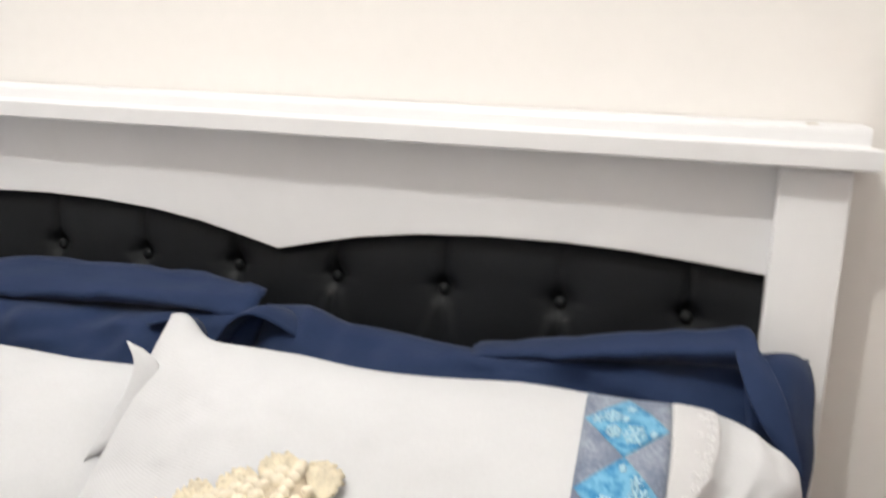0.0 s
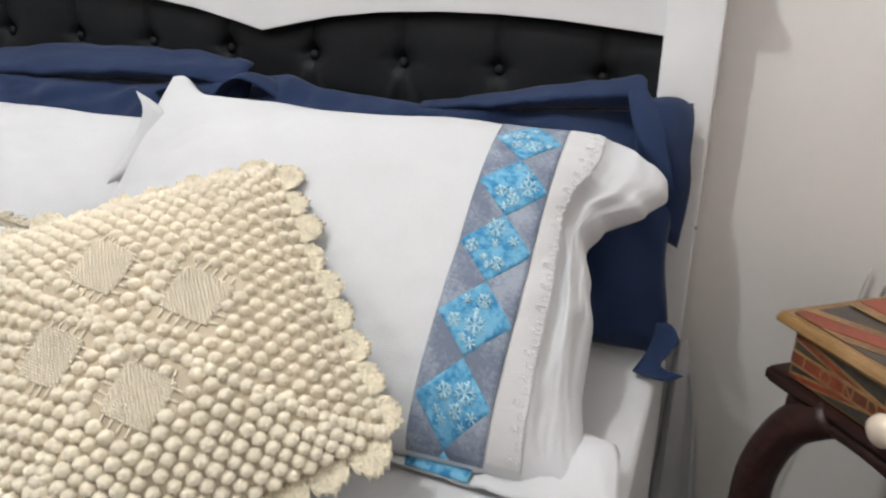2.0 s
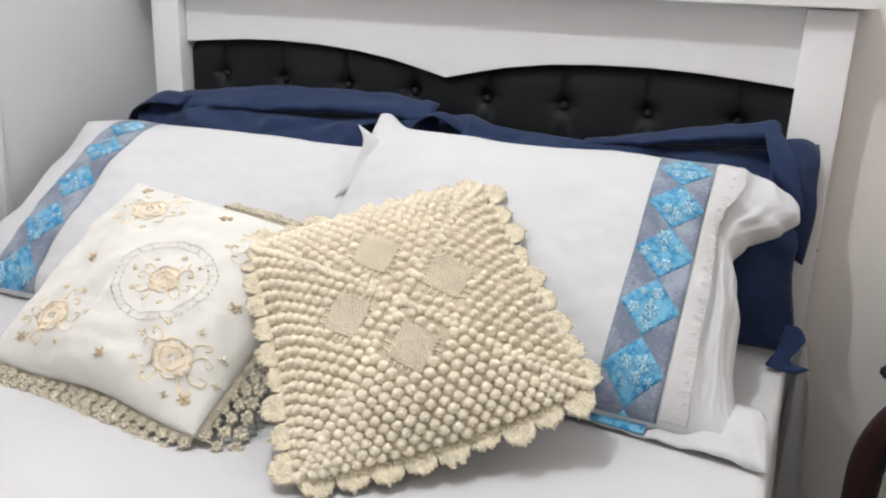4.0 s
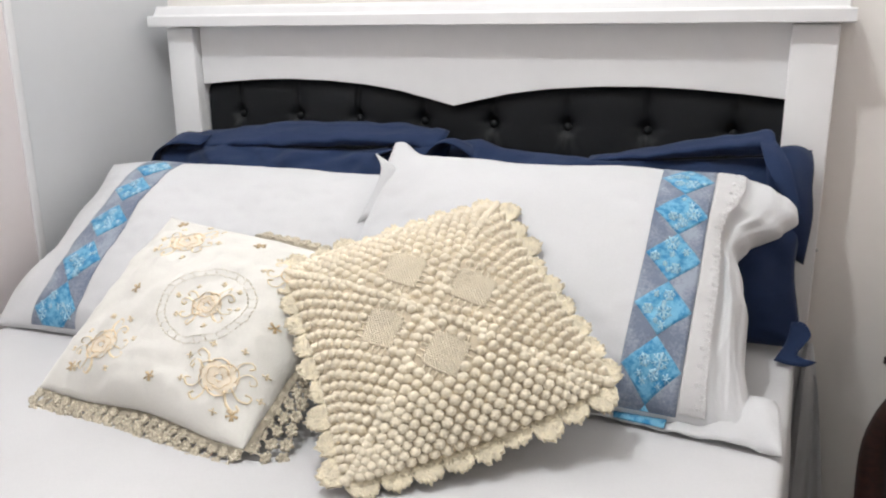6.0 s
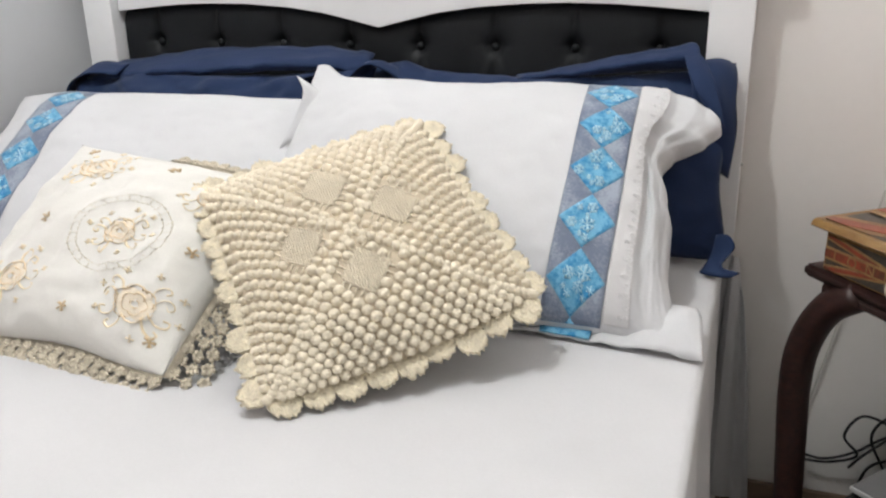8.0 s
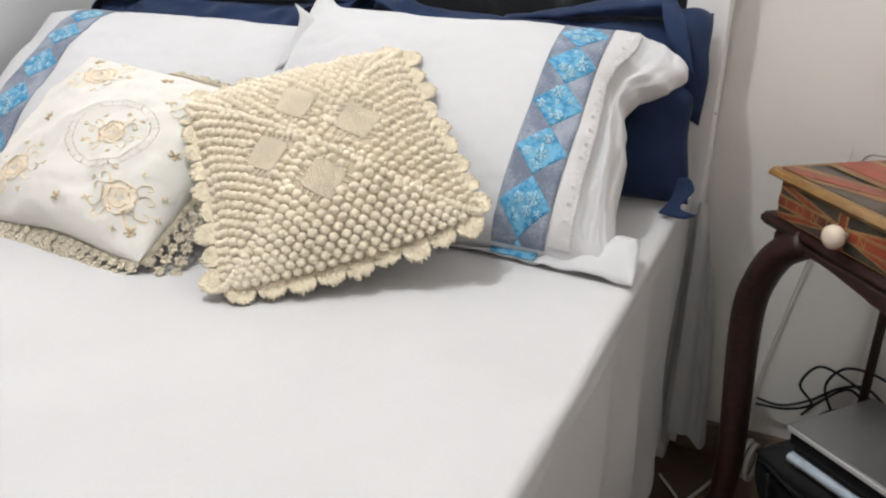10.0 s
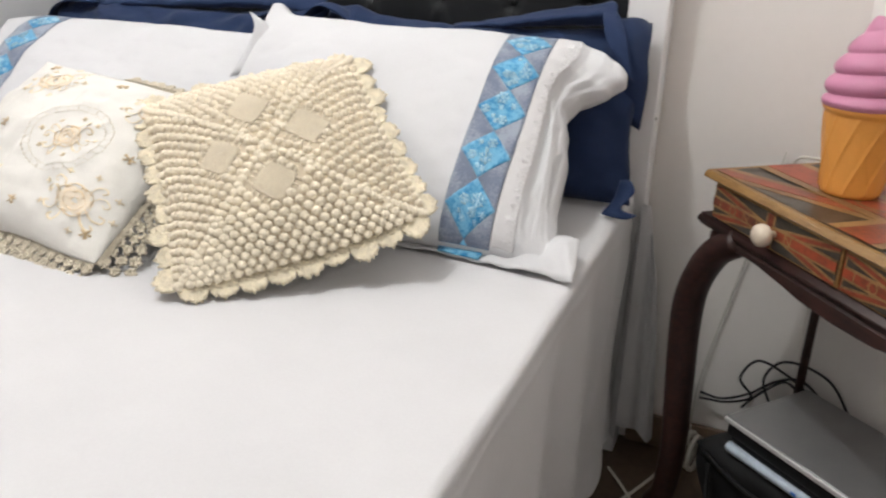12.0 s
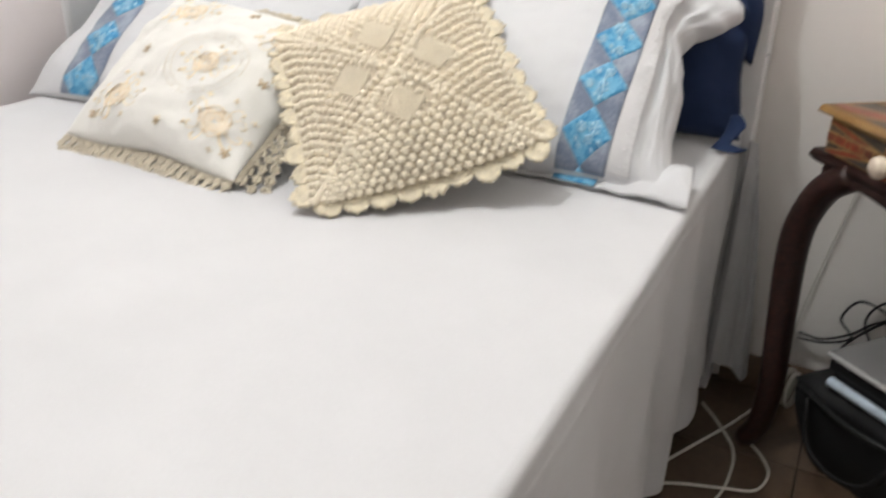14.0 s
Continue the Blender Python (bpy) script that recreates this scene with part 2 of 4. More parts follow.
class Soft:
    """A stuffed cushion between four corners; point(u, v) lies on its face, u and v from -1 to 1."""

    def __init__(self, tl, tr, bl, br, front, back, seed=0, pinch=0.03, wrinkle=0.004, power=2.6, swell=0.6, warp=None):
        self.c = [Vector(p) for p in (tl, tr, bl, br)]
        tl, tr, bl, br = self.c
        self.n = (tr - tl + br - bl).cross(tl - bl + tr - br).normalized()
        self.front, self.back, self.seed, self.pinch = front, back, seed, pinch
        self.wrinkle, self.power, self.swell, self.warp = wrinkle, power, swell, warp

    def point(self, u, v, side=1, off=0.0):
        tl, tr, bl, br = self.c
        pu, pv = u * (1 - self.pinch * (1 - v * v)), v * (1 - self.pinch * (1 - u * u))
        du = dv = dn = 0.0
        if self.warp:
            du, dv, dn = self.warp(u, v, side)
        s, t = (pu + du + 1) / 2, (pv + dv + 1) / 2
        p = (tl * (1 - s) + tr * s) * t + (bl * (1 - s) + br * s) * (1 - t)
        e = max(0.0, 1 - abs(u) ** self.power) * max(0.0, 1 - abs(v) ** self.power)
        h = (self.front if side > 0 else -self.back) * e ** self.swell
        q = Vector((u * 2.3 + self.seed, v * 1.7, side * 3.1 + self.seed))
        w = (noise.noise(q) * 1.6 + noise.noise(q * 2.7) + 0.5 * noise.noise(q * 6.1)) * self.wrinkle * min(1, 3 * e + 0.15)
        return p + self.n * (h + w + dn + off)

    def normal(self, u, v):
        e = 0.01
        return (self.point(u + e, v) - self.point(u - e, v)).cross(self.point(u, v + e) - self.point(u, v - e)).normalized()

    def body(self, nu=60, nv=44):
        b = bmesh.new()
        grid = {}
        for side in (1, -1):
            for i in range(nu + 1):
                for j in range(nv + 1):
                    rim = i in (0, nu) or j in (0, nv)
                    if side < 0 and rim:
                        grid[side, i, j] = grid[1, i, j]
                        continue
                    u, v = -math.cos(math.pi * i / nu), -math.cos(math.pi * j / nv)
                    u, v = 0.5 * u + 0.5 * (2 * i / nu - 1), 0.5 * v + 0.5 * (2 * j / nv - 1)
                    grid[side, i, j] = b.verts.new(self.point(u, v, side))
            for i in range(nu):
                for j in range(nv):
                    q = [grid[side, i, j], grid[side, i + 1, j], grid[side, i + 1, j + 1], grid[side, i, j + 1]]
                    b.faces.new(q if side > 0 else q[::-1])
        return b

    def patch(self, shape, nu, nv, off, thick=0.0012, fade=False):
        """A thin cloth piece on the face: shape(a, b) gives u, v for a, b from 0 to 1."""
        b = bmesh.new()
        lift = lambda a: (off + 0.001) * math.sin(math.pi * a) ** 0.5 - 0.001 if fade else off
        top = [[b.verts.new(self.point(*shape(i / nu, j / nv), 1, lift(i / nu))) for j in range(nv + 1)] for i in range(nu + 1)]
        low = [[b.verts.new(self.point(*shape(i / nu, j / nv), 1, lift(i / nu) - thick)) for j in range(nv + 1)] for i in range(nu + 1)]
        for i in range(nu):
            for j in range(nv):
                b.faces.new((top[i][j], top[i + 1][j], top[i + 1][j + 1], top[i][j + 1]))
                b.faces.new((low[i][j + 1], low[i + 1][j + 1], low[i + 1][j], low[i][j]))
        for i in range(nu):
            b.faces.new((top[i + 1][0], top[i][0], low[i][0], low[i + 1][0]))
            b.faces.new((top[i][nv], top[i + 1][nv], low[i + 1][nv], low[i][nv]))
        for j in range(nv):
            b.faces.new((top[0][j], top[0][j + 1], low[0][j + 1], low[0][j]))
            b.faces.new((top[nu][j + 1], top[nu][j], low[nu][j], low[nu][j + 1]))
        return b


# ---- room ----
WALL_Y, LEFT_X, CEILING = 0.055, -0.745, 2.85


def slab(name, a, b, label, mat, thick=0.12, z0=0.0, z1=CEILING):
    """A wall along the plan line a to b, thickness to its right."""
    a, b = Vector((*a, 0)), Vector((*b, 0))
    d = (b - a).normalized()
    side = Vector((d.y, -d.x, 0)) * thick
    bm = bmesh.new()
    low = [bm.verts.new((p.x, p.y, z0)) for p in (a, b, b + side, a + side)]
    high = [bm.verts.new((p.x, p.y, z1)) for p in (a, b, b + side, a + side)]
    bm.faces.new(low[::-1])
    bm.faces.new(high)
    for k in range(4):
        bm.faces.new((low[k], low[(k + 1) % 4], high[(k + 1) % 4], high[k]))
    bmesh.ops.recalc_face_normals(bm, faces=bm.faces)
    ob = part(name, bm, mat, smooth=False)
    return tagged(ob, label, "wall", kind="structure")


CORNER = (1.018, WALL_Y)
DIAG = Vector((math.cos(radians(-51)), math.sin(radians(-51))))
END = (CORNER[0] + DIAG.x * 1.5, CORNER[1] + DIAG.y * 1.5)
slab("wall_north", CORNER, (LEFT_X, WALL_Y), "off-white painted plaster wall behind the bed", WALL)
slab("wall_east", END, CORNER, "off-white painted wall set at a slant behind the side table", WALL)
slab("wall_east_2", (END[0], -3.4), END, "off-white painted plaster wall", WALL)
slab("wall_south", (LEFT_X, -3.4), (END[0], -3.4), "off-white painted plaster wall", WALL)
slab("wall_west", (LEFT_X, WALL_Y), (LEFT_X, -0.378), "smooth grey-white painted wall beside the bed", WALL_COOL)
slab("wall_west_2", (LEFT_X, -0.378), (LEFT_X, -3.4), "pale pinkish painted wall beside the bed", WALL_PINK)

bm = box((0.008, 0.016, CEILING), (LEFT_X + 0.003, -0.386, CEILING / 2), 0.002)
tagged(part("trim", bm, WHITE_WOOD), "narrow white vertical trim strip on the wall", "trim", kind="structure")
bm = box((2.95, 3.70, 0.1), (0.605, -1.67, CEILING + 0.05))
tagged(part("ceiling", bm, CEIL, smooth=False), "plain white painted ceiling", "ceiling", kind="structure")
bm = box((2.95, 3.70, 0.1), (0.605, -1.67, -0.0545))
floor = tagged(part("floor", bm, GROUT, smooth=False), "worn brown tiled floor with dark joints", "floor", kind="structure")
for name, a, b in (("baseboard", (0.70, WALL_Y), CORNER), ("baseboard", CORNER, END)):
    a, b = Vector(a), Vector(b)
    d = b - a
    m = Matrix.Translation(((a.x + b.x) / 2, (a.y + b.y) / 2, 0)) @ Matrix.Rotation(math.atan2(d.y, d.x), 4, "Z")
    bm = box((d.length, 0.012, 0.075), (0, -0.007, 0.0375), 0.002, m)
    tagged(part(name, bm, SKIRT), "low brown tiled skirting along the wall", "baseboard", kind="structure")

# ---- bed: headboard, base, mattress ----
bed = thing("bed", "white lacquered double bed with a black tufted headboard", "bed")
POST_X, POST_W, FRONT = 0.686, 0.073, -0.02
for s in (-1, 1):
    bm = box((POST_W, 0.07, 1.124), (s * (POST_X - POST_W / 2) - 0.005 * (s < 0), FRONT + 0.035, 0.562), 0.003)
    post = part("post", bm, WHITE_WOOD, bed)
bm = tube([(POST_X - 0.001, FRONT + 0.004, 0.746), (POST_X + 0.003, FRONT + 0.004, 0.746)], 0.003, 8)
part("nail", bm, STEEL, bed)

HUMPS = [(0.0, 0.970), (0.06, 0.984), (0.12, 0.997), (0.20, 1.008), (0.29, 1.014), (0.38, 1.0155), (0.46, 1.013), (0.54, 1.007), (0.615, 1.000)]


def hump(x):
    x = abs(x)
    for (a, p), (b, q) in zip(HUMPS, HUMPS[1:]):
        if x <= b:
            t = (x - a) / (b - a)
            return p + (q - p) * t
    return 1.0


xs = [i * 0.015 - 0.615 for i in range(83)]
outline = [(x, hump(x)) for x in xs[:-1]] + [(0.615, 1.0)] + [(0.615, 1.126), (-0.615, 1.126)]
bm = prism(outline, 0.018, 0.0015)
part("headboard_panel", bm, WHITE_WOOD, bed, "white board cut in two shallow arches", smooth=False)
bm = box((1.23, 0.012, 0.62), (0, 0.044, 0.80))
part("back_board", bm, WHITE_WOOD, bed, smooth=False)

# cap: overhanging lower moulding, cove and top plate
prof = [(0.052, 1.126), (-0.043, 1.126), (-0.0445, 1.128), (-0.0445, 1.147), (-0.043, 1.149), (-0.033, 1.150), (-0.030, 1.152), (-0.027, 1.164), (-0.025, 1.168), (-0.020, 1.170), (0.052, 1.171)]
bm = prism(prof, 1.428, 0, "X")
bmesh.ops.translate(bm, vec=(-0.721, 0, 0), verts=bm.verts)
for v in bm.verts:
    if v.co.z > 1.1495:
        v.co.x -= math.copysign(0.011, v.co.x)
cap = part("cap_rail", bm, WHITE_WOOD, bed, "white moulded top rail with a small screw hole", smooth=False)
bm = box((0.012, 0.006, 0.0012), (0.640, -0.006, 1.1708))
part("screw_hole", bm, BEIGE_LACE, cap)

# tufted pad: buttons pull it in, seams run up from them, pleats fan out below
BUTTONS = [(-0.532 + 0.152 * k, 0.934) for k in range(8)]


def pad_y(x, z):
    y = 0.013
    d = min(abs(x - b[0]) for b in BUTTONS)
    if z > 0.934:
        y += 0.006 * math.exp(-(d / 0.004) ** 2) + 0.004 * math.exp(-(d / 0.03) ** 2)
    for bx, bz in BUTTONS:
        r2 = (x - bx) ** 2 + (z - bz) ** 2
        y += 0.016 * math.exp(-r2 / 0.014 ** 2) + 0.005 * math.exp(-r2 / 0.035 ** 2)
        if z < bz and abs(x - bx) < 0.08 and z > bz - 0.12:
            a = (x - bx) / (bz - z + 0.01)
            y += 0.0035 * math.cos(a * 12) * math.exp(-(a / 0.45) ** 2) * (1 - math.exp(-(bz - z) / 0.015))
    y += 0.014 * math.exp(-(hump(x) - z) / 0.010)
    return min(y, 0.036)


bm = bmesh.new()
nx, nz = 246, 60
rows = []
for i in range(nx + 1):
    x = -0.613 + 1.226 * i / nx
    col = []
    for j in range(nz + 1):
        z = 0.76 + (hump(x) + 0.004 - 0.76) * j / nz
        col.append(bm.verts.new((x, pad_y(x, z), z)))
    rows.append(col)
for p, q in zip(rows, rows[1:]):
    for j in range(nz):
        bm.faces.new((p[j], q[j], q[j + 1], p[j + 1]))
pad = part("tufted_pad", bm, BLACK, bed, "black leatherette padding with deep buttons")
for bx, bz in BUTTONS:
    bm = bmesh.new()
    bmesh.ops.create_uvsphere(bm, u_segments=14, v_segments=8, radius=0.0082, matrix=pose(bx, 0.029, bz) @ Matrix.Diagonal((1, 0.7, 1, 1)))
    part("button", bm, BLACK, pad)

bm = box((1.33, 1.88, 0.26), (0, -0.97, 0.17), 0.02)
part("base", bm, SHEET, bed)
bm = box((1.33, 1.88, 0.28), (0, -0.97, 0.44), 0.05, seg=4)
part("mattress", bm, SHEET, bed)
for x in (-0.55, 0.55):
    for y in (-0.15, -1.8):
        part("foot", box((0.06, 0.06, 0.05), (x, y, 0.025), 0.005), BLACK_PLASTIC, bed)

# ---- bedsheet: flat top, rounded edge, hanging folds ----

def sheet_point(s, y):
    """s: metres across from the bed's middle line, over the edge and down the side."""
    edge, r = 0.670, 0.014
    top = 0.604
    ripple = 0.0022 * (crease(s * 2.2 + y * 0.7, y * 1.1, 6.0) - 0.5)
    wave = ripple + 0.0025 * noise.noise(Vector((s * 3.1, y * 2.3, 0.4))) + 0.0012 * noise.noise(Vector((s * 9, y * 7, 2.1)))
    sign = 1 if s > 0 else -1
    s = abs(s)
    flat = edge - r
    if s <= flat:
        return Vector((sign * s, y, top + wave))
    if s <= flat + r * math.pi / 2:
        a = (s - flat) / r
        return Vector((sign * (flat + r * math.sin(a)), y, top - r + r * math.cos(a) + wave * math.cos(a)))
    drop = s - flat - r * math.pi / 2
    f = drop / 0.56
    fold = 0.018 * math.sin(y * 23 + 2.0 * noise.noise(Vector((y * 2.2, 0.3, 5)))) + 0.014 * noise.noise(Vector((y * 6, f * 1.2, 9)))
    pleat = 0.012 * (crease(y * 3.2 + drop * 1.2, drop * 1.1, 2.0) - 0.5) * min(1, drop * 7) + 0.0012 * math.exp(-((drop - 0.05 - 0.03 * math.sin(y * 2)) / 0.006) ** 2)
    x = edge + (0.004 + fold) * f ** 0.8 - 0.010 * f * min(1, max(0, -0.12 - y) * 8) + 0.014 * f + pleat
    return Vector((sign * min(x, 0.73 if sign > 0 else 0.738), y + 0.01 * f * math.sin(y * 31), top - r - drop + 0.006 * math.sin(y * 19) * f))


bm = bmesh.new()
ys = [-0.045 - 1.90 * k / 150 for k in range(151)]
ss = [-1.18 + 0.02 * k for k in range(25)] + [-0.68 + 0.017 * k for k in range(81)] + [0.70 + 0.012 * k for k in range(43)]
ss = sorted(set([round(v, 4) for v in ss] + [round(sg * (0.645 + 0.003 * k), 4) for k in range(20) for sg in (-1, 1)]))
cols = [[bm.verts.new(sheet_point(s, y)) for y in ys] for s in ss]
for p, q in zip(cols, cols[1:]):
    for j in range(len(ys) - 1):
        bm.faces.new((p[j], p[j + 1], q[j + 1], q[j]))
bedsheet = tagged(part("bedsheet", bm, SHEET), "plain white cotton bedsheet spread over the mattress, hanging to the floor", "bedsheet")
# loose corner that hangs between bed and wall
bm = bmesh.new()
plan = spline([(0.690, -0.060, 0), (0.672, -0.035, 0), (0.712, -0.026, 0), (0.728, -0.004, 0), (0.752, -0.012, 0), (0.762, 0.018, 0)], 8)
cols = []
for k, p in enumerate(plan):
    t = k / (len(plan) - 1)
    z1 = 0.590 - 0.03 * t - 0.20 * max(0, t - 0.55)
    col = []
    for j in range(25):
        f = j / 24
        z = z1 + (0.055 + 0.02 * math.sin(5 * t) - z1) * f
        spread = 0.25 + 0.75 * f ** 0.6
        col.append(bm.verts.new((0.69 + (p.x - 0.69) * spread, p.y, z)))
    cols.append(col)
for p, q in zip(cols, cols[1:]):
    for j in range(24):
        bm.faces.new((p[j], p[j + 1], q[j + 1], q[j]))
part("hanging_corner", bm, SHEET, bedsheet)


# ---- pillows ----
def top_edge(knots):
    def f(u):
        for (a, p), (b, q) in zip(knots, knots[1:]):
            if u <= b:
                t = (u - a) / (b - a)
                t = t * t * (3 - 2 * t)
                return p + (q - p) * t
        return knots[-1][1]
    return f


def navy_pillow(tl, tr, bl, br, knots, seed, label):
    lift = top_edge(knots)

    def warp(u, v, side):
        w = max(0, v) ** 2
        return (-0.03 * max(0, u) ** 6 * math.exp(-((v + 0.2) / 0.4) ** 2), lift(u) / 0.17 * w, 0.024 * (crease(u * 2.2 + seed, v * 1.2 + u * 0.8, seed) - 0.55) * (0.3 + 0.7 * abs(v)))
    soft = Soft(tl, tr, bl, br, 0.062, 0.035, seed, 0.02, 0.009, 3.0, 0.55, warp)
    t = thing("pillow", label, "pillow", group="navy pillows")
    part("pillowcase", soft.body(70, 40), NAVY, t)
    return t


navy_r = navy_pillow((0.015, -0.07, 0.905), (0.664, -0.045, 0.918), (0.02, -0.20, 0.61), (0.678, -0.150, 0.612),
    [(-1, 0.010), (-0.82, 0.014), (-0.6, -0.004), (-0.1, -0.018), (0.35, -0.016), (0.75, -0.008), (0.85, -0.012), (1, 0.006)], 1.3,
    "navy blue cotton pillow against the headboard, loose case end folded")
navy_l = navy_pillow((-0.662, -0.085, 0.885), (0.03, -0.075, 0.905), (-0.67, -0.20, 0.61), (0.01, -0.20, 0.612),
    [(-1, -0.03), (-0.9, 0.008), (-0.6, -0.002), (-0.35, -0.006), (0.2, -0.008), (0.75, -0.002), (1, 0.0)], 4.7,
    "navy blue cotton pillow leaning on the headboard beside the wall")


def flap(name, parent, mat, rows, label="", thick=0.0025, crumple=0.0):
    """Loose cloth from rows of points, given a small thickness."""
    rows = [spline(r, 5) for r in rows]
    cross = [spline([r[k] for r in rows], 4) for k in range(len(rows[0]))]
    if crumple:
        cross = [[p + Vector((0, -0.3, 1)) * crumple * (crease(p.x * 26, p.y * 20, 1.7) - 0.35) for p in line] for line in cross]
    b = bmesh.new()
    nu, nv = len(cross), len(cross[0])

    def side(i, j):
        e = cross[min(i + 1, nu - 1)][j] - cross[max(i - 1, 0)][j]
        f = cross[i][min(j + 1, nv - 1)] - cross[i][max(j - 1, 0)]
        return e.cross(f).normalized() * thick / 2
    top = [[b.verts.new(cross[i][j] + side(i, j)) for j in range(nv)] for i in range(nu)]
    low = [[b.verts.new(cross[i][j] - side(i, j)) for j in range(nv)] for i in range(nu)]
    for i in range(nu - 1):
        for j in range(nv - 1):
            b.faces.new((top[i][j], top[i + 1][j], top[i + 1][j + 1], top[i][j + 1]))
            b.faces.new((low[i][j + 1], low[i + 1][j + 1], low[i + 1][j], low[i][j]))
        b.faces.new((top[i + 1][0], top[i][0], low[i][0], low[i + 1][0]))
        b.faces.new((top[i][nv - 1], top[i + 1][nv - 1], low[i + 1][nv - 1], low[i][nv - 1]))
    for j in range(nv - 1):
        b.faces.new((top[0][j], top[0][j + 1], low[0][j + 1], low[0][j]))
        b.faces.new((top[nu - 1][j + 1], top[nu - 1][j], low[nu - 1][j], low[nu - 1][j + 1]))
    return part(name, b, mat, parent, label)


# loose open ends of the navy cases
flap("case_flap", navy_r, NAVY, [
    [(0.30, -0.045, 0.893), (0.40, -0.050, 0.913), (0.477, -0.058, 0.931), (0.54, -0.060, 0.944), (0.590, -0.064, 0.954), (0.604, -0.072, 0.949)],
    [(0.30, -0.080, 0.896), (0.40, -0.080, 0.911), (0.477, -0.082, 0.925), (0.54, -0.083, 0.936), (0.592, -0.085, 0.945), (0.608, -0.090, 0.940)],
    [(0.30, -0.100, 0.893), (0.40, -0.098, 0.906), (0.479, -0.098, 0.918), (0.54, -0.098, 0.928), (0.592, -0.100, 0.935), (0.612, -0.106, 0.929)],
    [(0.30, -0.094, 0.886), (0.40, -0.088, 0.897), (0.479, -0.080, 0.906), (0.54, -0.078, 0.912), (0.592, -0.080, 0.916), (0.608, -0.084, 0.912)]], crumple=0.004)
flap("case_flap", navy_r, NAVY, [
    [(0.580, -0.066, 0.948), (0.600, -0.082, 0.945), (0.616, -0.100, 0.934)],
    [(0.588, -0.112, 0.932), (0.612, -0.126, 0.920), (0.636, -0.132, 0.903)],
    [(0.604, -0.142, 0.898), (0.628, -0.149, 0.880), (0.652, -0.150, 0.858)],
    [(0.630, -0.150, 0.862), (0.645, -0.153, 0.848), (0.660, -0.152, 0.832)]])
flap("case_flap", navy_r, NAVY, [
    [(0.596, -0.060, 0.922), (0.630, -0.060, 0.930), (0.650, -0.048, 0.926), (0.664, -0.048, 0.916)],
    [(0.596, -0.085, 0.915), (0.630, -0.085, 0.922), (0.652, -0.076, 0.916), (0.668, -0.072, 0.898)],
    [(0.600, -0.108, 0.885), (0.635, -0.116, 0.888), (0.654, -0.100, 0.878), (0.669, -0.086, 0.864)],
    [(0.605, -0.112, 0.850), (0.640, -0.114, 0.845), (0.660, -0.104, 0.832), (0.674, -0.086, 0.818)],
    [(0.605, -0.106, 0.790), (0.625, -0.102, 0.770), (0.648, -0.092, 0.750), (0.668, -0.080, 0.735)]])
flap("case_flap", navy_r, NAVY, [
    [(0.660, -0.175, 0.665), (0.678, -0.180, 0.668), (0.690, -0.195, 0.655), (0.682, -0.205, 0.640)],
    [(0.655, -0.190, 0.635), (0.668, -0.200, 0.632), (0.672, -0.210, 0.628), (0.672, -0.215, 0.625)],
    [(0.640, -0.215, 0.612), (0.660, -0.222, 0.611), (0.685, -0.225, 0.612), (0.702, -0.215, 0.618)]])
flap("case_flap", navy_l, NAVY, [
    [(-0.620, -0.050, 0.892), (-0.500, -0.045, 0.910), (-0.374, -0.042, 0.927), (-0.200, -0.042, 0.931), (-0.060, -0.044, 0.934), (0.014, -0.050, 0.924)],
    [(-0.625, -0.085, 0.884), (-0.500, -0.085, 0.899), (-0.374, -0.085, 0.912), (-0.200, -0.084, 0.919), (-0.060, -0.084, 0.920), (0.016, -0.080, 0.910)],
    [(-0.625, -0.112, 0.866), (-0.500, -0.116, 0.882), (-0.374, -0.114, 0.894), (-0.200, -0.104, 0.906), (-0.060, -0.100, 0.906), (0.014, -0.096, 0.896)],
    [(-0.625, -0.106, 0.855), (-0.500, -0.106, 0.872), (-0.374, -0.100, 0.882), (-0.200, -0.092, 0.894), (-0.060, -0.088, 0.896), (0.010, -0.084, 0.886)]], crumple=0.008)
flap("case_flap", navy_l, NAVY, [
    [(-0.672, -0.100, 0.838), (-0.648, -0.090, 0.880), (-0.600, -0.088, 0.903), (-0.530, -0.090, 0.900)],
    [(-0.664, -0.145, 0.832), (-0.640, -0.142, 0.868), (-0.592, -0.140, 0.886), (-0.530, -0.132, 0.884)]])
arch = [(-0.020, -0.152, 0.820), (-0.010, -0.146, 0.868), (0.008, -0.140, 0.902), (0.034, -0.132, 0.917), (0.064, -0.122, 0.906), (0.092, -0.112, 0.886)]
flap("case_flap", navy_l, NAVY, [arch, [(x + 0.004, y + 0.025, z + 0.004) for x, y, z in arch], [(x + 0.006, y + 0.055, z - 0.004) for x, y, z in arch]])
arch = [(-0.110, -0.132, 0.885), (-0.060, -0.138, 0.900), (-0.034, -0.142, 0.896), (-0.020, -0.148, 0.868), (-0.014, -0.152, 0.820)]
flap("case_flap", navy_l, NAVY, [arch, [(x - 0.008, y + 0.028, z - 0.006) for x, y, z in arch]])


DIAMONDS = (0.735, 0.360, -0.010, -0.392, -0.775, -1.15)
DIAMONDS_LOW = (0.735, 0.400, 0.0, -0.44, -0.87)


def bow(v):
    """Sideways bow of the band where the filled case bulges."""
    return 0.018 + 0.034 * (1 - v * v)


